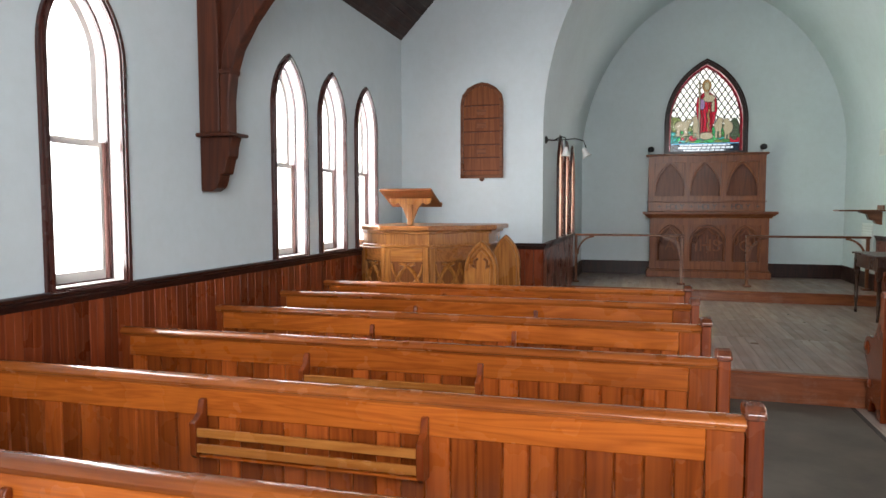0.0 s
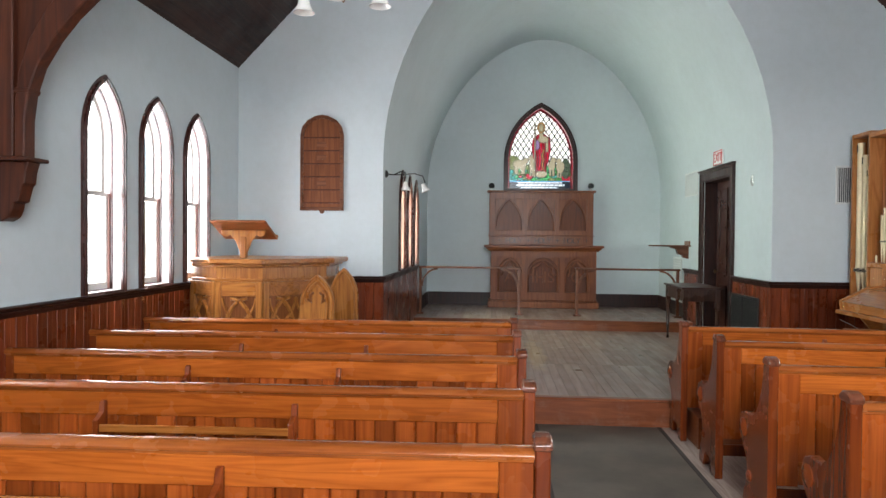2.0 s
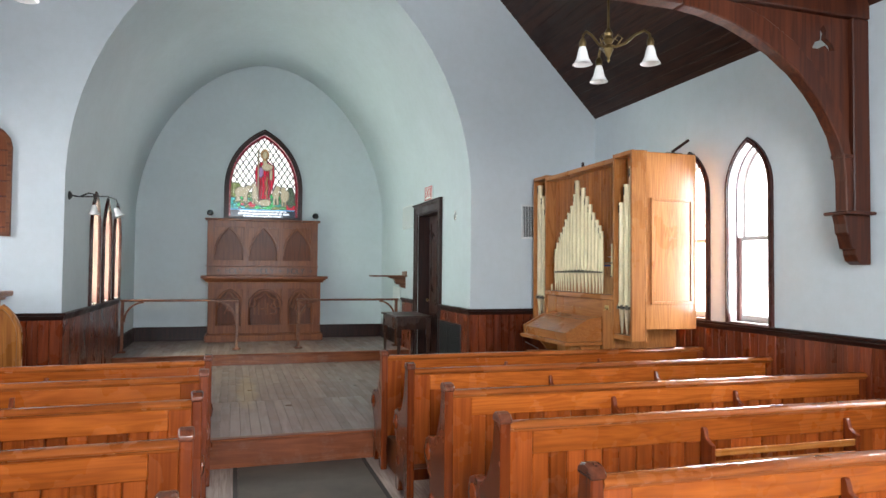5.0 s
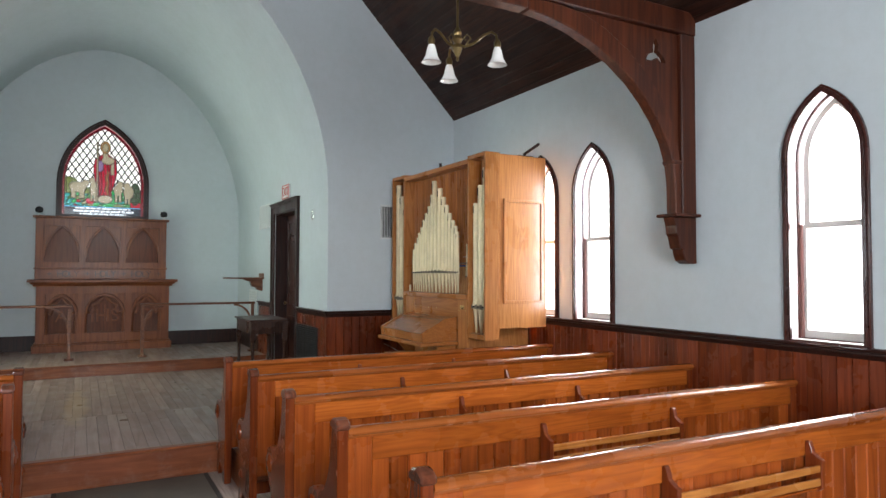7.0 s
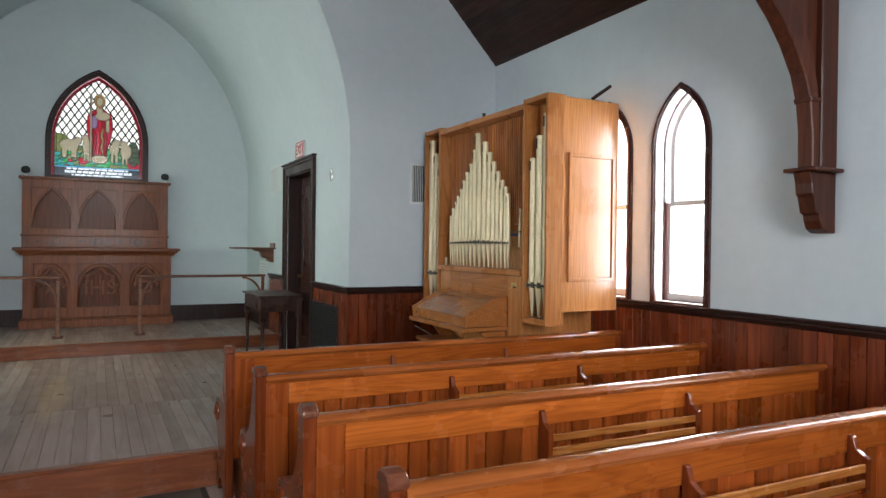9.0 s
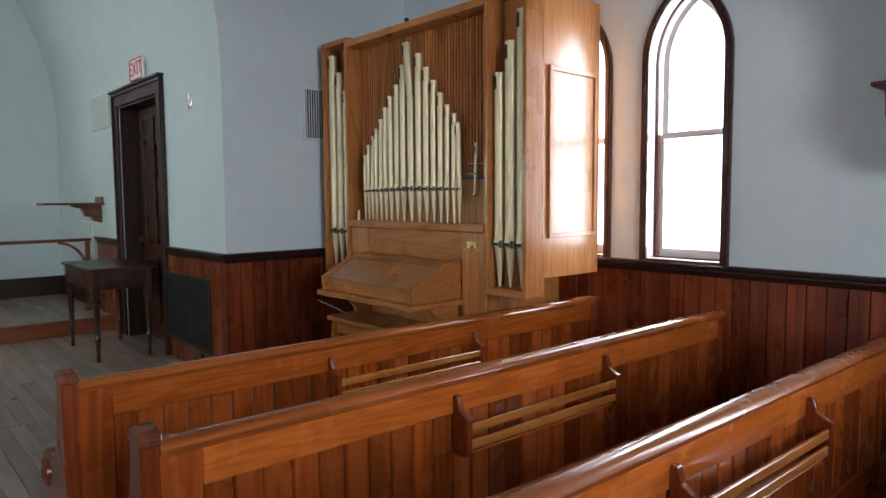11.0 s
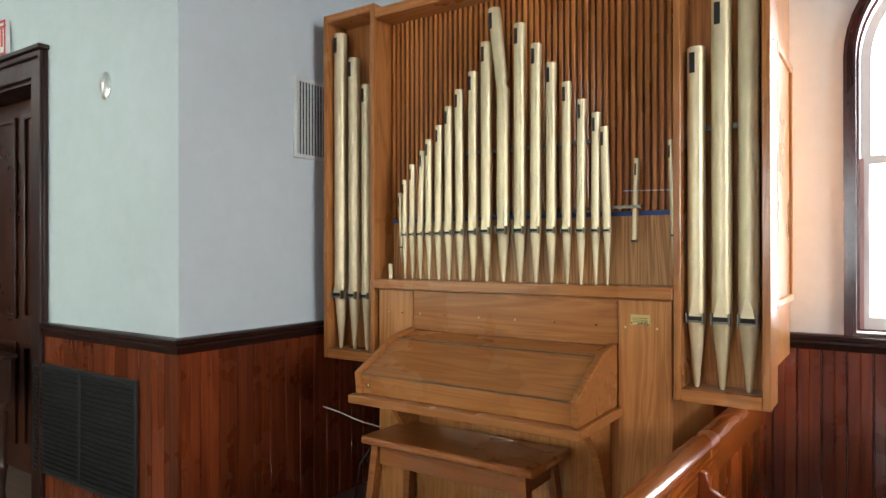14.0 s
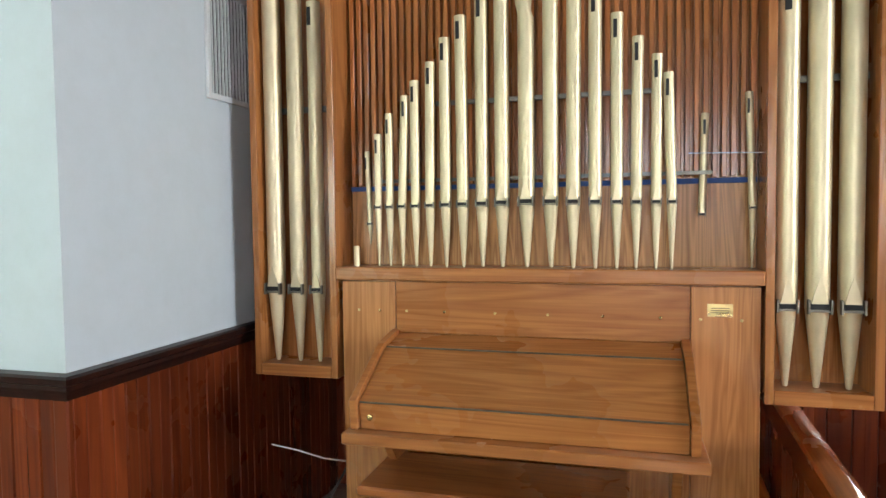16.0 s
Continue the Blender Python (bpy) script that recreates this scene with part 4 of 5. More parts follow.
def rib(outline, r, y, top, parent, mat, name="tracery", up=(0, -1, 0)):
    """A moulded rib along an outline in the x-z plane."""
    sec = [(-r, 0), (-r * 0.5, r * 0.9), (r * 0.5, r * 0.9), (r, 0)]
    return at(name, sweep([(u, y, v) for u, v in outline], sec, False, up), mat, top, parent)


FACE = pose(0, 0, 0, 90)
alt = tagged(base("altar", 1.27, 12.85, STEP2), "carved brown oak altar with pointed arch panels", "altar")
at("plinth", box(0.275, 2.265, 12.64, 13.07, STEP2, 0.425, 0.006), ALTAR, alt)
at("plinth_moulding", box(0.295, 2.245, 12.655, 13.07, 0.4255, 0.455, 0.008), ALTAR, alt)
panels = [(0.445, 0.885), (0.985, 1.555), (1.655, 2.095)]
holes = [[(a, 0.60), (b, 0.60), (b, 1.22), (a, 1.22)] for a, b in panels]
fr = at("front_frame", plate([(0.32, 0.456), (2.22, 0.456), (2.22, 1.335), (0.32, 1.335)], 12.66, 12.70, "xz", holes, None, 0.003), ALTAR, alt)
at("body", box(0.325, 2.215, 12.735, 13.07, 0.456, 1.335), ALTAR, alt)
for j, (a, b) in enumerate(panels):
    c, w = (a + b) / 2, b - a
    # recess shade comes from the panel's darker colour
    pn = at("panel", box(a - 0.01, b + 0.01, 12.722, 12.734, 0.59, 1.23), ALTAR_SHADE, alt)
    arc = lancet(c, w - 0.03, 0.62, 0.90, 1.20, 10)[1:]
    at("arch_board", plate([(a + 0.001, 0.93), *[(u, v) for u, v in arc[::-1] if v > 0.93], (b - 0.001, 0.93), (b - 0.001, 1.219), (a + 0.001, 1.219)], 12.70, 12.7215, "xz"), ALTAR, alt, pn)
    rib(arc, 0.026, 12.70, alt, pn, ALTAR, "arch_moulding")
    for sx in (-1, 1):
        lobe = [(c + sx * (w * 0.47 - 0.01), 0.93), (c + sx * w * 0.33, 0.90), (c + sx * w * 0.27, 0.97), (c + sx * w * 0.30, 1.04), (c + sx * w * 0.16, 1.07), (c, 1.17)]
        rib(lobe, 0.019, 12.708, alt, pn, ALTAR, "cusp")
        at("colonnette", lathe([(0.026, 0.60), (0.026, 0.63), (0.019, 0.64), (0.019, 0.88), (0.028, 0.90), (0.028, 0.925)], 10, pose(c + sx * (w / 2 - 0.018), 12.705, 0)), ALTAR, alt, pn, "", True)
words("IHS", 0.30, 0.016, Matrix.Translation((1.27, 12.712, 0.86)) @ FACE, ALTAR, alt, None, "monogram")
at("cross_stroke", box(1.262, 1.278, 12.702, 12.7215, 0.74, 1.04), ALTAR, alt)
words("A", 0.26, 0.014, Matrix.Translation((0.665, 12.712, 0.86)) @ FACE, ALTAR, alt, None, "letter")
words("O", 0.26, 0.014, Matrix.Translation((1.875, 12.712, 0.86)) @ FACE, ALTAR, alt, None, "letter")
at("cornice", sweep([(0.30, 13.07, 1.336), (0.30, 12.66, 1.336), (2.24, 12.66, 1.336), (2.24, 13.07, 1.336)], [(0.0, 0.0), (0.0, 0.066), (-0.07, 0.066), (-0.06, 0.045), (-0.03, 0.03), (-0.015, 0.0)], False), ALTAR, alt)
at("table_slab", box(0.20, 2.34, 12.57, 13.07, 1.403, 1.446, 0.006), ALTAR, alt, None, "thick oak altar slab")

rer = tagged(base("reredos", 1.24, 12.95, 1.447), "dark brown oak reredos with three pointed panels and lettering", "reredos")
holes = [[(a, 1.72), (a + 0.50, 1.72), (a + 0.50, 2.30), (a, 2.30)] for a in (0.40, 0.985, 1.57)]
at("frame", plate([(0.285, 1.447), (2.185, 1.447), (2.185, 2.415), (0.285, 2.415)], 12.875, 12.905, "xz", holes, None, 0.003), ALTAR, rer)
# backing and panels darkened as if shaded by the frame
at("backing", box(0.29, 2.18, 12.925, 13.07, 1.447, 2.415), ALTAR_SHADE, rer)
for a in (0.40, 0.985, 1.57):
    pn = at("panel", box(a - 0.008, a + 0.508, 12.907, 12.924, 1.71, 2.31), ALTAR_SHADE, rer, None, "recessed panel, coloured darker for its shade")
    arc = lancet(a + 0.25, 0.49, 1.725, 1.80, 2.292, 10)[1:]
    rib(arc, 0.020, 12.894, rer, pn, ALTAR, "arch_moulding")
    at("spandrel_board", plate([(a + 0.001, 1.86), *[(u, v) for u, v in arc[::-1] if v > 1.86], (a + 0.499, 1.86), (a + 0.499, 2.299), (a + 0.001, 2.299)], 12.896, 12.9065, "xz"), ALTAR, rer, pn)
at("ledge", box(0.27, 2.20, 12.845, 12.874, 1.607, 1.632, 0.005), ALTAR, rer)
at("cornice", box(0.245, 2.225, 12.835, 13.07, 2.4155, 2.452, 0.008), ALTAR, rer)
for i_, ch_ in enumerate("+ HOLY + HOLY + HOLY +"):
    if ch_ != " ":
        words(ch_, 0.135, 0.008, Matrix.Translation((0.48 + 0.0757 * i_, 12.870, 1.527)) @ FACE, TABLE, rer, None, "carved_letter")

for x in (0.325, 2.145):
    sp_ = tagged(base("altar_lamp", x, 12.93, 2.452), "small black and brass lamp on the reredos ledge", "lamp")
    part("foot", lathe([(0.04, 0), (0.04, 0.01), (0.015, 0.02), (0.012, 0.05)], 12), OPAL, sp_, "white lamp foot", True)
    part("shade", lathe([(0.02, 0.045), (0.05, 0.06), (0.058, 0.095), (0.045, 0.13), (0.015, 0.145)], 14), BLACK, sp_, "black dome shade", True)

# stained glass
C, W_, Z0, ZS, ZA = GLZ["c"], GLZ["w"], GLZ["z0"], GLZ["zs"], GLZ["za"]
sg = tagged(base("window_11", C, YB, 0), "pointed stained glass window with red-robed shape, pale sheep and lattice", "window", kind="structure")


def sgl(inset, n=12):
    return lancet(C, W_, Z0, ZS, ZA, n, inset)


at("casing", plate(sgl(-0.075), YB - 0.03, YB - 0.001, "xz", [sgl(0.008)]), DARK, sg, None, "dark pointed casing")
at("casing_bead", plate(sgl(-0.075), YB - 0.05, YB - 0.031, "xz", [sgl(-0.045)]), DARK, sg)
at("window_sill", box(C - W_ / 2 - 0.11, C + W_ / 2 + 0.11, YB - 0.08, YB - 0.001, Z0 - 0.10, Z0 - 0.076, 0.004), DARK, sg)


UV = ((W_ - 0.07) / 50, (ZA - Z0) / 56)


def blob(u, v, cu, cv, ru, rv):
    return ((u - cu) / ru) ** 2 + ((v - cv) / rv) ** 2 < 1


def sheep(u, v, cu, cv, ru, rv, hu, hv, legs, foot):
    """Body, head and legs of one sheep in the glass."""
    return blob(u, v, cu, cv, ru, rv) or blob(u, v, hu, hv, 2.3, 2.1) or (foot < v < cv and any(abs(u - q_) < 0.75 for q_ in legs))


random.seed(11)
PATCH = [(random.uniform(-25, 25), random.uniform(5, 21), k_) for k_ in range(80)]


def design(u, v):
    """Kind and number of the piece of glass at a place of the window."""
    wide = 19.5 - v * 0.02
    if v < 6:
        if v > 5.3:
            return "sky_blue", 0
        row_ = int(v / 1.7)
        word = (u * 0.9 + row_ * 2.3) % 3.1
        if v % 1.7 > 0.55 and word > 0.55 and abs(u) < (15, 20, 18)[min(2, row_)]:
            return "letter", 0
        return "ink_blue", 0
    if abs(u + 4.2) < 0.42 and 8 < v < 46:
        return "ivory", 1
    if blob(u, v, 0.8, 42.6, 1.9, 2.6):
        return "ivory", 2
    if blob(u, v, 0.8, 42.8, 3.3, 3.9):
        return "gold", 1
    if blob(u, v, 2.6, 34.6, 4.4, 2.4) or blob(u, v, 0.8, 38.2, 2.0, 2.4):
        return "ivory", 3
    if blob(u, v, -2.4, 31.0, 2.2, 3.6):
        return "lilac", 1
    if abs(u - 5.6) < 1.3 - (34 - v) * 0.03 and 26 < v < 34:
        return "ivory", 4
    if abs(u - 2.4 - 0.5 * math.sin(v)) < 0.7 and 13 < v < 28:
        return "gold", 2
    if blob(u, v, 1.0, 10.5, 5.0, 2.5):
        return "ivory", 5
    if 11.5 < v < 39.5:
        half_ = 4.4 + 3.2 * math.sin(math.pi * max(0, min(1, (v - 16) / 26)))
        if abs(u - 1.0) < half_ * min(1, (40.5 - v) / 5):
            fold = int((u + 6 + 0.9 * math.sin(v * 0.23)) / 2.1)
            return ("crimson", fold) if fold % 3 == 1 else ("ruby", fold)
    if sheep(u, v, -16.5, 17.5, 5.6, 3.3, -11.6, 20.0, (-20, -18.4, -14.5, -13), 10.5):
        return "ivory", 6
    if sheep(u, v, -6.6, 17.0, 2.3, 4.5, -7.2, 21.6, (-7.8, -5.6), 9):
        return "ivory", 7
    if sheep(u, v, 9.6, 16.5, 3.0, 3.4, 10.8, 20.2, (8.4, 11), 9.2):
        return "ivory", 8
    if sheep(u, v, 16.6, 15.5, 3.5, 4.2, 15.2, 19.6, (14.8, 17.2), 8.2):
        return "ivory", 9
    if blob(u, v, 21.0, 14.5, 3.6, 7.0):
        return "bush_green", int(v / 3.1)
    if blob(u, v, -22, 18.5, 6, 5):
        return "olive", int((u + 40) / 3.3)
    if v < 17 + 1.2 * math.sin(u * 0.5) and v < 17.5:
        k_ = min(PATCH, key=lambda p_: ((p_[0] - u) * 0.6) ** 2 + (p_[1] - v) ** 2)[2]
        if v > 13.5:
            return ("grass_green", "olive", "moss_green")[k_ % 3], k_
        return ("grass_green", "teal", "moss_green", "grass_green", "ruby", "teal", "moss_green", "olive")[k_ % 8], k_
    return "pale", 0


TINT = {"letter": (0.45, 0.50, 0.55), "sky_blue": (0.12, 0.40, 0.60), "ink_blue": (0.002, 0.006, 0.012), "ivory": (0.21, 0.185, 0.125), "gold": (0.20, 0.12, 0.045), "lilac": (0.14, 0.09, 0.16), "crimson": (0.14, 0.003, 0.008), "ruby": (0.24, 0.006, 0.02), "bush_green": (0.035, 0.05, 0.03),
        "olive": (0.10, 0.12, 0.035), "grass_green": (0.018, 0.20, 0.055), "moss_green": (0.03, 0.11, 0.03), "teal": (0.025, 0.20, 0.19), "pale": (0.80, 0.80, 0.77), "red_border": (0.09, 0.004, 0.008)}


def inside_by(u, v, d):
    h, rise = W_ / 2, ZA - ZS
    dd = (rise * rise - h * h) / (2 * h)
    if v < ZS:
        return abs(u - C) < h - d and v > Z0
    return math.hypot(abs(u - C) + dd, v - ZS) < h + dd - d


# panes laid row by row, with lead where one piece meets the next
CELL = 0.0085
NU, NV = int(W_ / CELL) + 1, int((ZA - Z0) / CELL) + 1
cells = []
for j_ in range(NV):
    row = []
    for i_ in range(NU):
        u, v = C - W_ / 2 + (i_ + 0.5) * CELL, Z0 + (j_ + 0.5) * CELL
        if not inside_by(u, v, -0.012):
            row.append(None)
        elif not inside_by(u, v, 0.040):
            row.append(("red_border", int(v / 0.13)))
        else:
            row.append(design((u - C) / UV[0], (v - Z0) / UV[1]))
    cells.append(row)
glass_bm = {k_: bmesh.new() for k_ in (*TINT, "lead")}
for j_ in range(NV):
    kinds = []
    for i_ in range(NU):
        a_ = cells[j_][i_]
        r_ = cells[j_][i_ + 1] if i_ + 1 < NU else a_
        t_ = cells[j_ + 1][i_] if j_ + 1 < NV else a_
        kinds.append(None if a_ is None else ("lead" if a_[0] not in ("letter", "ink_blue") and ((r_ is not None and r_ != a_) or (t_ is not None and t_ != a_)) else a_[0]))
    i_ = 0
    while i_ < NU:
        e_ = i_
        while e_ < NU and kinds[e_] == kinds[i_]:
            e_ += 1
        if kinds[i_]:
            u0, v0 = C - W_ / 2 + i_ * CELL, Z0 + j_ * CELL
            d_ = 0.003 if kinds[i_] == "lead" else 0.0
            add_box(glass_bm[kinds[i_]], u0, u0 + (e_ - i_) * CELL, YB + 0.100 - d_, YB + 0.103 + d_, v0, v0 + CELL)
        i_ = e_
for k_, bm_ in glass_bm.items():
    if k_ == "lead":
        at("shape_lead", bm_, BLACK, sg, None, "dark lead between the coloured pieces")
    else:
        at(k_ + "_pane", bm_, clear_glass(k_ + "_glass", tuple(c_ ** 0.5 for c_ in TINT[k_]), 0.03, 0.15), sg).visible_shadow = False


def inside(u, v):
    h, rise = W_ / 2, ZA - ZS
    dd = (rise * rise - h * h) / (2 * h)
    if v < ZS:
        return abs(u - C) < h - 0.04 and v > Z0 + 0.1
    return math.hypot(abs(u - C) + dd, v - ZS) < h + dd - 0.04


lead = bmesh.new()
for sgn in (-1, 1):
    for k2 in range(-18, 19):
        run = []
        for tt in range(-90, 165):
            p_ = (C + k2 * 0.105 + sgn * tt * 0.006 * 0.66, 3.10 + tt * 0.006)
            free = tt < 164 and inside(*p_) and design((p_[0] - C) / UV[0], (p_[1] - Z0) / UV[1])[0] == "pale"
            if free:
                run.append(p_)
                continue
            if len(run) > 3:
                add_sweep(lead, [(run[0][0], YB + 0.095, run[0][1]), (run[-1][0], YB + 0.095, run[-1][1])], [(-0.010, -0.003), (0.010, -0.003), (0.010, 0.003), (-0.010, 0.003)], False, (0, -1, 0))
            run = []
at("lattice_lead", lead, BLACK, sg, None, "dark lead lattice")
# communion rails
def comm_rail(x0, x1, wall):
    e = tagged(base("communion_rail", x0 if wall < 0 else x1, 11.5, STEP2), "slim brown wooden altar rail on posts with curved braces", "railing", "communion rails")
    at("handrail", box(x0, x1, 11.455, 11.545, 1.065, 1.098, 0.008), RAIL, e)
    for x in ((x0 + 0.03, x1 - 0.035)):
        p_ = at("post", box(x - 0.022, x + 0.022, 11.478, 11.522, STEP2 + 0.03, 1.064, 0.004), RAIL, e)
        at("post_foot", box(x - 0.06, x + 0.06, 11.44, 11.56, STEP2, STEP2 + 0.03, 0.008), RAIL, e, p_)
        s_ = 1 if x < (x0 + x1) / 2 else -1
        arc = [(x + s_ * (0.024 + 0.26 * (1 - math.cos(a))), 11.5, 0.76 + 0.295 * math.sin(a)) for a in [i * math.pi / 16 for i in range(9)]]
        at("brace", sweep(arc, [(-0.014, -0.014), (0.014, -0.014), (0.014, 0.014), (-0.014, 0.014)], False, (0, 1, 0)), RAIL, e, p_)
    return e


comm_rail(CL + 0.03, 0.83, -1)
comm_rail(1.705, CR - 0.06, 1)

# credence bracket shelf
cs = tagged(base("bracket_shelf", CR, 11.3, 1.30), "small brown wooden bracket shelf on the chancel wall", "shelf")
at("shelf_board", box(2.86, CR - 0.001, 11.12, 11.46, 1.462, 1.485, 0.004), RAIL, cs)
at("back_board", box(CR - 0.02, CR - 0.001, 11.16, 11.42, 1.486, 1.55, 0.004), RAIL, cs)
at("bracket", plate([(CR - 0.001, 1.461), (3.14, 1.461), (3.16, 1.44), (3.24, 1.42), (3.27, 1.34), (3.33, 1.33), (3.35, 1.29), (CR - 0.001, 1.27)], 11.24, 11.34, "xz", (), None, 0.004), RAIL, cs)


def vent(name, w, h, n, upright, m, mat, label, back=SHADE_BLACK, fill=0.32):
    """A register: frame, back (black for shade by default) and slats; drawn in x-z, facing -y."""
    e = tagged(base(name, 0, 0, 0), label, "vent")
    e.matrix_basis = m
    b_ = 0.022
    part("frame", plate([(-w / 2, -h / 2), (w / 2, -h / 2), (w / 2, h / 2), (-w / 2, h / 2)], -0.014, -0.001, "xz", [[(-w / 2 + b_, -h / 2 + b_), (w / 2 - b_, -h / 2 + b_), (w / 2 - b_, h / 2 - b_), (-w / 2 + b_, h / 2 - b_)]], None, 0.002), mat, e)
    # flat plate whose colour gives the shade between the slats
    part("backing", box(-w / 2 + b_, w / 2 - b_, -0.004, -0.001, -h / 2 + b_, h / 2 - b_), back, e)
    span = (w if upright else h) - 2 * b_
    for i in range(n):
        c_ = -span / 2 + span * (i + 0.5) / n
        t_ = span / n * fill
        if upright:
            part("slat", box(c_ - t_, c_ + t_, -0.012, -0.005, -h / 2 + b_, h / 2 - b_), mat, e)
        else:
            part("slat", box(-w / 2 + b_, w / 2 - b_, -0.003, 0.003, -t_ * 1.4, t_ * 1.4, 0, pose(0, -0.011, c_, 26)), mat, e)
    return e


EASTW = pose(0, 0, 0, 0, 0, -90)
vent("wall_vent", 0.30, 0.42, 12, True, pose(4.235, YA, 2.178), METALW, "white metal register on the arch wall beside the organ", SHADE_BLACK, 0.14)
# grey back painted in for the dimness inside the duct
vent("return_vent", 0.66, 0.37, 24, True, Matrix.Translation((CR, 11.12, 2.43)) @ EASTW, METALW, "white metal return air grille on the chancel wall", plain("duct_shade_grey", (0.11, 0.12, 0.115), 0.6))
vent("low_vent", 0.50, 0.40, 9, False, Matrix.Translation((CR, 11.85, 1.08)) @ EASTW, METALW, "white louvred register below the bracket shelf", METALW)
gr = vent("heating_grille", 0.97, 0.575, 22, False, Matrix.Translation((CR - 0.022, 8.876, 0.62)) @ EASTW, GRILLE, "black louvred heating grille set in the wainscot")
part("centre_bar", box(-0.014, 0.014, -0.018, -0.0135, -0.265, 0.265), GRILLE, gr)
out = tagged(base("wall_outlet", CR - 0.022, 8.62, 0.245), "dark electrical outlet low on the wainscot", "outlet")
part("plate", box(-0.008, 0.0, -0.035, 0.035, -0.055, 0.055, 0.002), GRILLE, out)
th = tagged(base("wall_plate", CR, 8.70, 2.28), "small bright metal oval cover plate on the plaster", "cover plate")
part("oval", lathe([(0.058, 0), (0.058, 0.006), (0.045, 0.012), (0.01, 0.014)], 20, Matrix.Diagonal((1, 0.8, 1.15, 1)) @ pose(0, 0, 0, 0, -90, 0)), plain("bright_cover_plate", (0.80, 0.80, 0.77), 0.25, 0.85), th, "", True)
ex = tagged(base("exit_sign", CR - 0.03, 9.82, 2.585), "small white exit sign with red letters above the door", "sign")
part("panel", box(-0.012, 0.012, -0.165, 0.165, 0.0, 0.19, 0.002), SIGNWHITE, ex)
part("frame", plate([(-0.165, 0), (0.165, 0), (0.165, 0.19), (-0.165, 0.19)], -0.0165, -0.0125, "yz", [[(-0.153, 0.012), (0.153, 0.012), (0.153, 0.178), (-0.153, 0.178)]]), SIGNRED, ex, "red border")
words("EXIT", 0.17, 0.002, Matrix.Translation((CR - 0.045, 9.82, 2.68)) @ pose(0, 0, 0, 0, 0, -90) @ FACE, SIGNRED, ex, None, "lettering")

# side table
def turned_leg():
    return [(0.016, 0.0), (0.018, 0.03), (0.013, 0.06), (0.018, 0.13), (0.022, 0.17), (0.028, 0.19), (0.019, 0.21), (0.022, 0.30), (0.024, 0.46), (0.03, 0.475), (0.022, 0.49), (0.032, 0.51), (0.032, 0.53)]


TX0, TX1, TY0, TY1 = 2.868, 3.34, 9.475, 10.39
tb = tagged(base("side_table", (TX0 + TX1) / 2, (TY0 + TY1) / 2, STEP1), "small dark wooden side table with turned legs", "table")
at("tabletop", box(TX0 - 0.025, TX1 + 0.025, TY0 - 0.025, TY1 + 0.025, 0.92, 0.945, 0.005), TABLE, tb)
at("apron", box(TX0 + 0.01, TX1 - 0.01, TY0 + 0.008, TY0 + 0.028, 0.76, 0.9195), TABLE, tb)
at("apron", box(TX0 + 0.01, TX1 - 0.01, TY1 - 0.028, TY1 - 0.008, 0.76, 0.9195), TABLE, tb)
at("apron", box(TX0 + 0.008, TX0 + 0.028, TY0 + 0.03, TY1 - 0.03, 0.76, 0.9195), TABLE, tb)
at("apron", box(TX1 - 0.028, TX1 - 0.008, TY0 + 0.03, TY1 - 0.03, 0.76, 0.9195), TABLE, tb)
for x in (TX0 + 0.03, TX1 - 0.03):
    for y in (TY0 + 0.03, TY1 - 0.03):
        bm = lathe(turned_leg(), 12, pose(x, y, STEP1))
        add_box(bm, x - 0.03, x + 0.03, y - 0.03, y + 0.03, STEP1 + 0.53, 0.919, 0.002)
        at("leg", bm, TABLE, tb, None, "", True)

# wall sconce in the arch
sc = tagged(base("wall_sconce", CL, 8.30, 2.31), "black iron wall sconce with two white bell shades", "wall lamp")
part("rose", lathe([(0.045, 0), (0.045, 0.012), (0.02, 0.03)], 14, pose(0, 0, 0, 0, 90, 0)), BLACK, sc, "", True)
part("arm", tube([(0.02, 0, 0), (0.10, 0, -0.01), (0.18, 0, 0.03), (0.23, 0, 0.02), (0.235, 0, -0.06)], 0.008), BLACK, sc, "", True)
part("arm", tube([(0.10, 0.0, -0.01), (0.2, 0.06, 0.0), (0.34, 0.06, 0.01), (0.43, 0.06, -0.02), (0.46, 0.06, -0.10)], 0.007), BLACK, sc, "", True)
BELL = [(0.018, 0.10), (0.024, 0.085), (0.030, 0.06), (0.036, 0.035), (0.05, 0.01), (0.058, 0.0), (0.052, 0.003), (0.03, 0.035), (0.02, 0.085)]
part("bell_shade", lathe(BELL, 18, pose(0.237, 0, -0.19)), OPAL, sc, "white opal glass shade", True)
part("bell_shade", lathe(BELL, 18, pose(0.47, 0.06, -0.20, 0, -25, 0)), OPAL, sc, "white opal glass shade", True)

# ---- nave fittings ----
pq = tagged(base("memorial_board", -1.60, YA, 1.86), "brown oak board with pointed top and slotted rows", "board")
half = 0.252
head = [(-1.60 + half, 2.74), (-1.60 + half * 0.92, 2.83), (-1.60 + half * 0.66, 2.91), (-1.60 + half * 0.3, 2.955), (-1.60, 2.97)]
outl = [(-1.60 - half, 1.87), (-1.60 + half, 1.87), *head, *[(-3.2 - u, v) for u, v in head[:-1][::-1]]]
at("board", plate(outl, YA - 0.028, YA - 0.001, "xz", (), None, 0.003), BOARDW, pq)
ins = [(-1.60 + (u + 1.60) * 0.86, 2.42 + (v - 2.42) * 0.93) for u, v in outl]
at("edge_moulding", plate(outl, YA - 0.042, YA - 0.0285, "xz", [ins], None, 0.003), RAIL, pq)
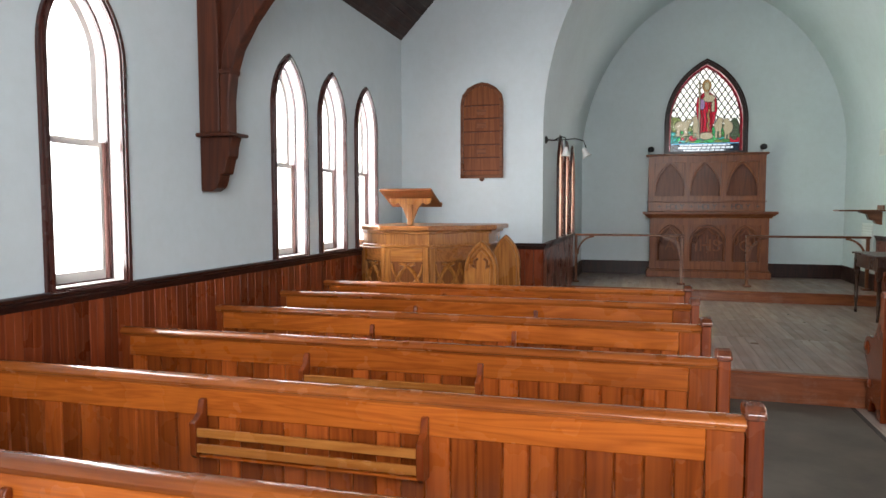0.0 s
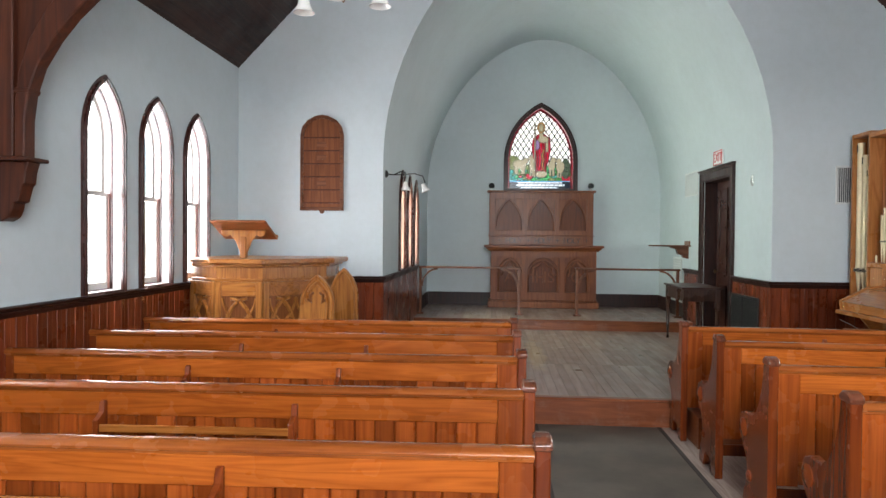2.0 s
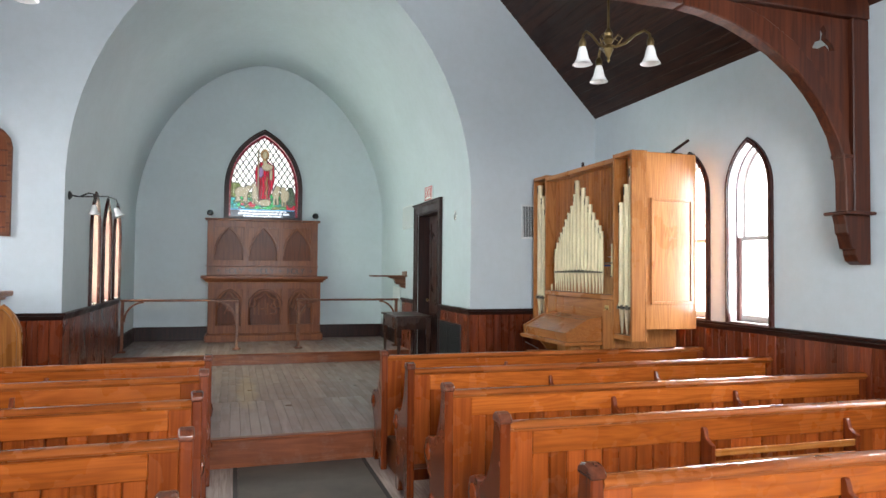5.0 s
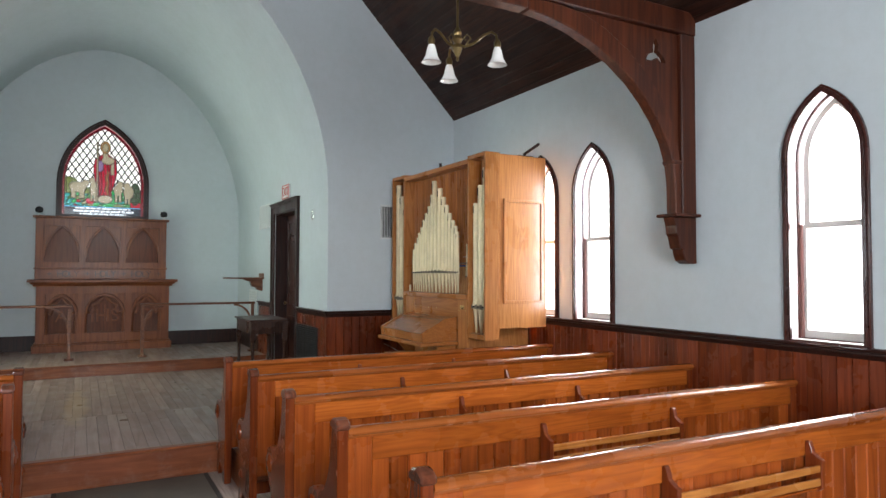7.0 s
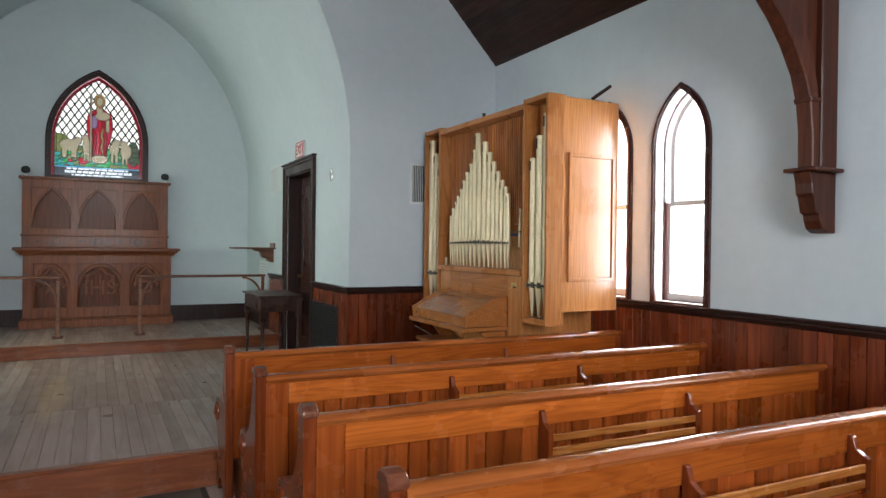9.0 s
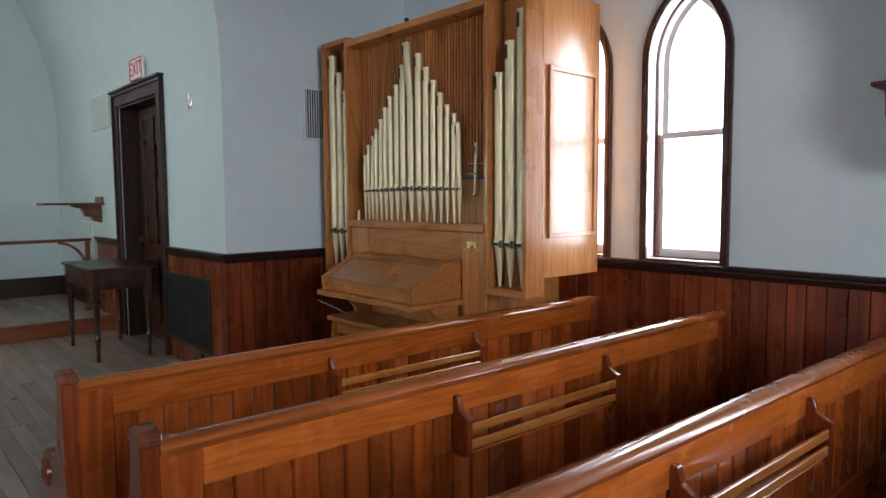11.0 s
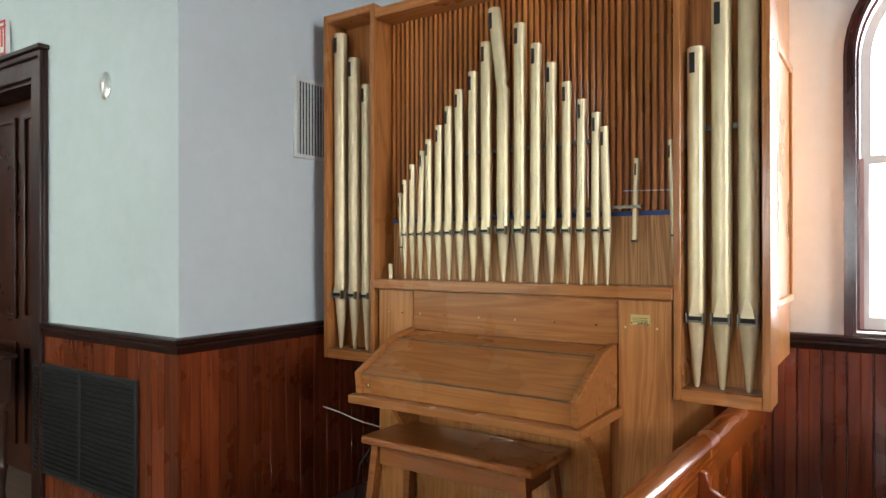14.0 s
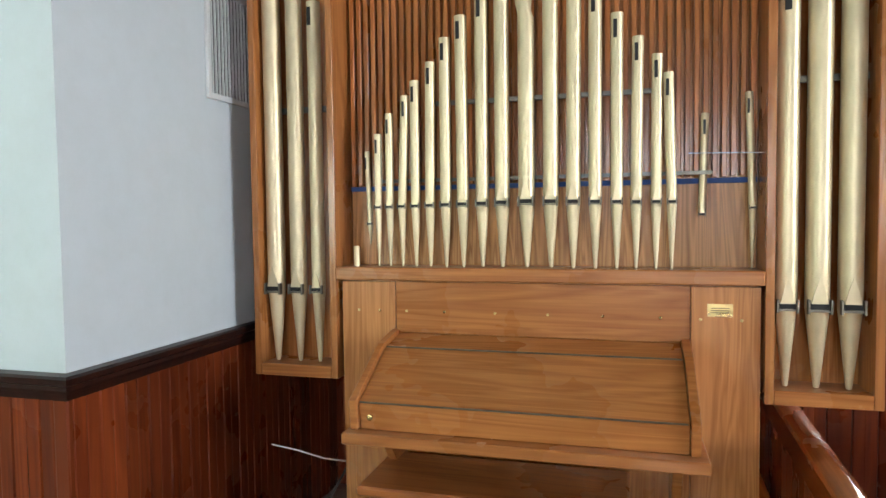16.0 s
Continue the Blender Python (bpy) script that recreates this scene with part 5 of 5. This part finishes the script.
for i in range(6):
    z = 1.95 + i * 0.15
    at("slot_rail", box(-1.60 - half * 0.85, -1.60 + half * 0.85, YA - 0.037, YA - 0.0285, z, z + 0.013, 0.002), TRUSS, pq)
    if i in (1, 3, 4):
        at("number_bars", box(-1.66, -1.55, YA - 0.0300, YA - 0.0285, z + 0.05, z + 0.11), RAIL, pq)
at("bottom_boss", lathe([(0.03, 0), (0.03, 0.012), (0.01, 0.016)], 12, pose(-1.60, YA - 0.01, 1.862, 90)), RAIL, pq)

# pulpit
pu = tagged(base("pulpit", -1.85, 7.1, STEP1), "light oak many-sided pulpit with carved tracery panels", "pulpit")
PP = [(-2.56, 6.86), (-2.22, 6.64), (-1.77, 6.64), (-1.30, 7.17), (-1.30, 7.72), (-2.56, 7.72)]


def grown(d_):
    c_ = Vector((-1.90, 7.15))
    return [tuple(c_ + (Vector(p_) - c_) * (1 + d_ / 0.55)) if p_[0] > -2.5 else (p_[0], p_[1] + (-d_ if p_[1] < 7 else d_) * 0.8) for p_ in PP]


at("body", plate(PP, STEP1, 1.28, "xy", (), None, 0.0), PULPIT, pu)
at("base_moulding", plate(grown(0.03), STEP1 + 0.001, STEP1 + 0.14, "xy", (), None, 0.01), PULPIT_X, pu)
at("string_moulding", plate(grown(0.018), 1.135, 1.165, "xy", (), None, 0.008), PULPIT_X, pu)
at("neck_moulding", plate(grown(0.03), 1.27, 1.30, "xy", (), None, 0.008), PULPIT_X, pu)
at("ledge", plate(grown(0.075), 1.301, 1.352, "xy", (), None, 0.010), PULPIT_X, pu, None, "broad moulded pulpit ledge")
for (ax, ay), (bx_, by) in zip(PP[:3], PP[1:4]):
    L_ = math.hypot(bx_ - ax, by - ay)
    m = Matrix.Translation((ax, ay, 0)) @ pose(0, 0, 0, 0, 0, math.degrees(math.atan2(by - ay, bx_ - ax)))
    for u in (0.0, L_ - 0.06):
        at("stile", box(u, u + 0.06, -0.02, -0.0005, 0.30, 1.134, 0.003, m), PULPIT, pu)
    pn = at("carved_panel", box(0.0605, L_ - 0.0605, -0.003, -0.0006, 0.32, 1.0, 0, m), CARVED, pu, None, "carved intersecting tracery panel")
    at("rail", box(0.0605, L_ - 0.0605, -0.02, -0.0005, 1.0, 1.134, 0.003, m), PULPIT_X, pu)
    n_ = 1 if L_ < 0.5 else 2
    wd = (L_ - 0.13) / n_
    for k_ in range(n_):
        u0 = 0.065 + wd * k_
        for a0, a1, sg_ in ((u0, u0 + wd * 0.75, 1), (u0 + wd, u0 + wd * 0.25, -1)):
            arc = [(a0 + (a1 - a0) * (1 - math.cos(t_ * math.pi / 14)), -0.003, 0.55 + 0.43 * math.sin(t_ * math.pi / 14)) for t_ in range(8)]
            bm = sweep(arc, [(-0.019, 0.0), (-0.010, 0.024), (0.010, 0.024), (0.019, 0.0)], False, (0, -1, 0))
            bmesh.ops.transform(bm, matrix=m, verts=bm.verts)
            at("tracery_rib", bm, PULPIT, pu, pn)
            arc = [(a0 + (a1 - a0) * 0.5 * (1 - math.cos(t_ * math.pi / 8)), -0.003, 0.98 - 0.30 * math.sin(t_ * math.pi / 16)) for t_ in range(9)]
            bm = sweep(arc, [(-0.014, 0.0), (-0.007, 0.020), (0.007, 0.020), (0.014, 0.0)], False, (0, -1, 0))
            bmesh.ops.transform(bm, matrix=m, verts=bm.verts)
            at("tracery_rib", bm, PULPIT, pu, pn)
        arc = [(u0 + wd / 2 + wd * 0.24 * math.cos(t_ * math.pi / 6), -0.003, 0.66 + 0.10 * math.sin(t_ * math.pi / 6)) for t_ in range(12)]
        bm = sweep(arc, [(-0.014, 0.0), (-0.007, 0.020), (0.007, 0.020), (0.014, 0.0)], True, (0, -1, 0))
        bmesh.ops.transform(bm, matrix=m, verts=bm.verts)
        at("tracery_ring", bm, PULPIT, pu, pn)

ld = tagged(base("book_desk", -2.03, 6.85, 1.352), "light oak slanting book desk on a short post", "lectern")
at("post", box(-2.06, -2.00, 6.81, 6.87, 1.352, 1.56, 0.006), PULPIT, ld)
# the board's dark colour carries the shade of its underside
at("desk_top", box(-0.27, 0.27, -0.20, 0.20, 0.0, 0.024, 0.004, pose(-2.03, 6.85, 1.615, -24)), DESK_SHADE, ld, None, "slanting desk board, darkened for its shaded underside")
at("book_stop", box(-0.27, 0.27, 0.185, 0.205, 0.0245, 0.05, 0.003, pose(-2.03, 6.85, 1.615, -24)), PULPIT_X, ld)
bra = [(-0.22, 0.24), (0.22, 0.24), (0.21, 0.19), (0.17, 0.17), (0.13, 0.19), (0.08, 0.13), (0.05, 0.05), (0.032, 0.0), (-0.032, 0.0), (-0.05, 0.05), (-0.08, 0.13), (-0.13, 0.19), (-0.17, 0.17), (-0.21, 0.19)]
at("bracket", plate([(-2.03 + u, 1.40 + v * 0.92) for u, v in bra], 6.825, 6.855, "xz", (), None, 0.004), PULPIT, ld)

# clergy bench
bc = tagged(base("clergy_bench", -1.22, 6.95, STEP1), "oak bench with tall pointed carved ends", "bench")
for y, bx0, wide, top_ in ((6.72, -1.275, 0.33, 1.21), (7.18, -1.125, 0.29, 1.255)):
    o = lancet(bx0, wide, STEP1, top_ - 0.29, top_, 10)
    ep = at("bench_end", plate(o, y, y + 0.04, "xz", (), None, 0.004), PULPIT, bc, None, "tall pointed bench end")
    rib(lancet(bx0, wide, STEP1, top_ - 0.29, top_, 10, 0.02)[1:], 0.018, y - 0.001, bc, ep, PULPIT, "edge_moulding")
    if y < 7:
        rib(lancet(bx0, 0.20, 0.5, 0.95, 1.13, 8)[1:], 0.014, y - 0.001, bc, ep, PULPIT_X, "tracery_arch")
        for sx in (-1, 1):
            rib([(bx0 + sx * 0.10, 0.98), (bx0 + sx * 0.055, 0.955), (bx0 + sx * 0.062, 1.015), (bx0 + sx * 0.028, 1.04)], 0.012, y - 0.001, bc, ep, CARVED, "cusp")
at("seat", box(-1.37, -0.96, 6.761, 7.179, 0.56, 0.59, 0.005), PULPIT_X, bc)
at("backrest", box(-1.39, -1.365, 6.761, 7.179, 0.60, 1.0, 0.004), PULPIT_X, bc)


# roof truss brackets
def truss_side(s_):
    X = (lambda v: v) if s_ > 0 else (lambda v: XL + XR - v)
    e = tagged(base("truss_bracket", X(XR), 4.36, 1.66), "reddish brown timber truss bracket on a moulded corbel", "truss", "roof truss brackets")
    a, b = 4.30, 4.42
    pts = lambda L_: [(X(u), v) for u, v in L_]
    at("wall_post", plate(pts([(XR - 0.001, 2.02), (XR - 0.001, 3.42), (4.955, 3.42), (4.955, 2.02)]), a, b, "xz", (), None, 0.008), TRUSS, e)
    inner = [(4.892, 2.022), (4.890, 2.24), (4.868, 2.40), (4.812, 2.56), (4.71, 2.72), (4.60, 2.85), (4.46, 2.98), (4.28, 3.10), (4.10, 3.19), (3.90, 3.265), (3.70, 3.31), (3.52, 3.33)]
    outer_ = [(3.52, 3.419), (3.75, 3.419), (3.98, 3.40), (4.20, 3.325), (4.42, 3.205), (4.60, 3.06), (4.75, 2.90), (4.86, 2.72), (4.93, 2.52), (4.954, 2.35), (4.954, 2.022)]
    at("curved_brace", plate(pts(inner + outer_), a + 0.01, b - 0.01, "xz", (), None, 0.008), TRUSS, e)
    tre = []
    for k_ in range(3):
        ang = math.pi / 2 + k_ * 2 * math.pi / 3
        for da, rr in ((-0.62, 0.032), (-0.36, 0.080), (0.0, 0.12), (0.36, 0.080)):
            tre.append((X(4.725) + rr * math.cos(ang + da), 3.235 + rr * math.sin(ang + da)))
    sp0 = pts([(3.985, 3.418), (4.205, 3.328), (4.424, 3.208), (4.603, 3.063), (4.753, 2.903), (4.862, 2.725), (4.932, 2.525), (4.9545, 2.40), (4.9545, 3.418)])
    at("spandrel", plate(sp0, 4.34, 4.38, "xz", [tre]), TRUSS, e, None, "spandrel board pierced with a trefoil")
    at("corbel_cap", box(min(X(4.84), X(XR - 0.001)), max(X(4.84), X(XR - 0.001)), 4.255, 4.465, 1.997, 2.02, 0.006), TRUSS, e)
    cp = [(XR - 0.001, 1.64), (5.03, 1.64), (4.985, 1.665), (4.965, 1.71), (4.958, 1.75), (4.93, 1.755), (4.918, 1.80), (4.905, 1.85), (4.888, 1.865), (4.882, 1.93), (4.86, 1.9965), (XR - 0.001, 1.9965)]
    at("corbel", plate(pts(cp), a + 0.005, b - 0.005, "xz", (), None, 0.006), TRUSS, e, None, "moulded wooden corbel")
    at("brace_collar", plate(pts([(4.864, 2.40), (4.858, 2.43), (4.957, 2.43), (4.957, 2.40)]), a + 0.002, b - 0.002, "xz", (), None, 0.006), TRUSS, e)
    return e


truss_side(1)
truss_side(-1)
tie = tagged(base("tie_beam", XC, 4.36, 3.42), "dark reddish timber tie beam across the nave", "beam")
at("beam", box(XL + 0.001, XR - 0.001, 4.29, 4.43, 3.4205, 3.60, 0.008), TRUSS, tie)
at("lower_chord", box(XL + 1.6, XR - 1.6, 4.305, 4.415, 3.335, 3.42, 0.006), TRUSS, tie)

# chandelier
def chandelier(hx, hy, bells, label):
    ch = tagged(base("chandelier", hx, hy, 3.0), label, "ceiling light", "nave chandeliers")
    part("rod", tube([(0, 0, 0.16), (0, 0, 2.66 if hx < 0 else 2.60)], 0.009), BRASS, ch, "", True)
    part("hub", lathe([(0.004, -0.02), (0.012, -0.005), (0.008, 0.01), (0.020, 0.03), (0.034, 0.07), (0.020, 0.10), (0.038, 0.13), (0.024, 0.155), (0.030, 0.175), (0.012, 0.21)], 14), BRASS, ch, "", True)
    for lx, ly in bells:
        dx, dy = lx - hx, ly - hy
        arm = part("arm", tube([(0, 0, 0.10), (dx * 0.18, dy * 0.18, 0.075), (dx * 0.4, dy * 0.4, 0.085), (dx * 0.65, dy * 0.65, 0.13), (dx * 0.86, dy * 0.86, 0.145), (dx * 0.98, dy * 0.98, 0.115), (dx, dy, 0.05)], 0.009), BRASS, ch, "", True)
        part("scroll", tube([(dx * 0.22, dy * 0.22, 0.085), (dx * 0.34, dy * 0.34, 0.125), (dx * 0.24, dy * 0.24, 0.155), (dx * 0.15, dy * 0.15, 0.13), (dx * 0.22, dy * 0.22, 0.115)], 0.005), BRASS, arm, "", True)
        part("socket", lathe([(0.014, 0.03), (0.022, 0.035), (0.024, 0.065), (0.016, 0.085), (0.010, 0.09)], 12, pose(dx, dy, 0)), BRASS, arm, "", True)
        part("bell_shade", lathe([(r_ * 1.12, z_ * 1.15 - 0.08) for r_, z_ in BELL], 20, pose(dx, dy, 0)), OPAL, arm, "white opal bell shade", True)


chandelier(3.11, 4.56, ((2.876, 4.49), (3.181, 4.80), (3.278, 4.33)), "old brass ceiling light with three white bell shades")
chandelier(-0.53, 4.56, ((-0.77, 4.55), (-0.29, 4.47), (-0.52, 4.31)), "old brass ceiling light with three white bell shades")


# ---- boards of walls and floors ----
def board_row(wall, p0, p1, z0, z1, width, material, inward):
    """Tongued upright boards along a wall from p0 to p1."""
    p0, p1 = Vector((*p0, 0)), Vector((*p1, 0))
    d_ = (p1 - p0).normalized()
    L_ = (p1 - p0).length
    n_ = max(1, round(L_ / width))
    w = L_ / n_
    bm = plate([(0.001, 0.0005), (w - 0.001, 0.0005), (w - 0.001, 0.012), (w - 0.005, 0.018), (w * 0.55, 0.018), (w * 0.5, 0.0165), (w * 0.45, 0.018), (0.005, 0.018), (0.001, 0.012)], z0, z1, "xy")
    first = None
    ang = math.degrees(math.atan2(d_.y, d_.x))
    flip = Vector((-d_.y, d_.x, 0)).dot(Vector((*inward, 0))) < 0
    for i in range(n_):
        if first is None:
            first = link("board", bm, material, wall)
            ob = first
        else:
            ob = new("board", first.data)
            ob.parent = wall
        at_ = p0 + d_ * (w * (i + 1 if flip else i))
        ob.matrix_basis = pose(at_.x, at_.y, 0, 0, 0, ang + (180 if flip else 0))


F0 = -0.094
W_ALL = {o.name: o for o in scene.objects if o.name.startswith("wall_")}
board_row(W_ALL["wall_west"], (XL, 0.9), (XL, PLAT - 0.02), F0, CAPZ - 0.03, 0.098, WAINSCOT, (1, 0))
board_row(W_ALL["wall_west"], (XL, PLAT - 0.02), (XL, YA), STEP1, CAPZ - 0.03, 0.098, WAINSCOT, (1, 0))
board_row(W_ALL["wall_east"], (XR, 0.9), (XR, 5.95), F0, CAPZ - 0.03, 0.098, WAINSCOT, (-1, 0))
board_row(W_ALL["wall_east"], (XR, 5.95), (XR, YA), STEP1, CAPZ - 0.03, 0.098, WAINSCOT, (-1, 0))
board_row(W_ALL["wall_chancel_arch"], (XL + 0.02, YA), (CL, YA), STEP1, CAPZ - 0.03, 0.098, WAINSCOT, (0, -1))
board_row(W_ALL["wall_chancel_arch"], (CR, YA), (XR - 0.02, YA), STEP1, CAPZ - 0.03, 0.098, WAINSCOT, (0, -1))
board_row(W_ALL["wall_chancel_west"], (CL, YA - 0.018), (CL, 10.94), STEP1, CAPZ - 0.03, 0.098, WAINSCOT, (1, 0))
board_row(W_ALL["wall_chancel_west"], (CL, 10.94), (CL, 11.42), STEP2, CAPZ - 0.03, 0.098, WAINSCOT, (1, 0))
board_row(W_ALL["wall_chancel_east"], (CR, YA - 0.018), (CR, 9.268), STEP1, CAPZ - 0.03, 0.098, WAINSCOT, (-1, 0))
board_row(W_ALL["wall_chancel_east"], (CR, 10.625), (CR, 10.94), STEP1, CAPZ - 0.03, 0.098, WAINSCOT, (-1, 0))
board_row(W_ALL["wall_chancel_east"], (CR, 10.94), (CR, 11.42), STEP2, CAPZ - 0.03, 0.098, WAINSCOT, (-1, 0))
structure("trim_shoe_chancel", box(CR - 0.045, CR - 0.019, YA - 0.03, 9.266, STEP1, STEP1 + 0.025, 0.004), FLOOR_X, "worn pale shoe moulding", "trim")

# steps
structure("step_nave", box(XL, 2.019, PLAT - 0.024, PLAT - 0.001, F0, STEP1 - 0.024, 0.002), STEPW, "varnished wooden step riser", "step")
structure("step_nose", box(XL, 2.019, PLAT - 0.05, PLAT + 0.03, STEP1 - 0.0235, STEP1 + 0.002, 0.008), STEPW, "rounded wooden step nosing", "step")
structure("step_chancel", box(CL, CR, 10.916, 10.939, STEP1, STEP2 - 0.024, 0.002), STEPW, "varnished wooden step riser", "step")
structure("step_nose_chancel", box(CL, CR, 10.89, 10.965, STEP2 - 0.0235, STEP2 + 0.002, 0.008), STEPW, "rounded wooden step nosing", "step")


def floor_boards(floor, x0, x1, y0, y1, top, width):
    """Boards along y with butt joints."""
    n_ = round((x1 - x0) / width)
    w = (x1 - x0) / n_
    data = {}
    for i in range(n_):
        y = y0
        k_ = 0
        while y < y1 - 0.02:
            L_ = (1.1, 1.7, 2.3)[(i * 2 + k_) % 3] + (0.45 if k_ == 0 and i % 2 else 0)
            L_ = min(L_, y1 - y)
            if y1 - y - L_ < 0.4:
                L_ = y1 - y
            key = round(L_, 3)
            if key not in data:
                data[key] = link("plank", box(0.001, w - 0.001, 0.0003, key - 0.0003, -0.02, 0.0, 0.0012), FLOOR_X, floor)
                ob = data[key]
            else:
                ob = new("plank", data[key].data)
                ob.parent = floor
            ob.location = (x0 + w * i, y, top + ((i * 7 + k_ * 3) % 5 - 2) * 0.0003)
            y += L_
            k_ += 1


fl = {o.name: o for o in scene.objects if o.name.startswith("floor_")}
floor_boards(fl["floor_platform"], XL, XR, PLAT + 0.031, YA, STEP1, 0.088)
floor_boards(fl["floor_platform_chancel"], CL, CR, YA + 0.001, 10.915, STEP1, 0.088)
floor_boards(fl["floor_sanctuary"], CL, CR, 10.966, YB, STEP2, 0.088)
rn = tagged(base("aisle_runner", 1.315, 3.0, -0.094), "worn dark grey-brown runner along the centre aisle", "carpet")
for k_, (ya_, yb_) in enumerate(((-4.0, -1.2), (-1.199, 1.35), (1.351, 3.52))):
    part("runner_length", box(-0.52, 0.52, ya_, yb_, 0.0005, 0.009, 0.003), MAT, rn)
    for sx in (-1, 1):
        part("edge_binding", box(*sorted((sx * 0.5205, sx * 0.555)), ya_, yb_, 0.0005, 0.0105, 0.003), BINDING, rn, "dark sewn edge of the runner")
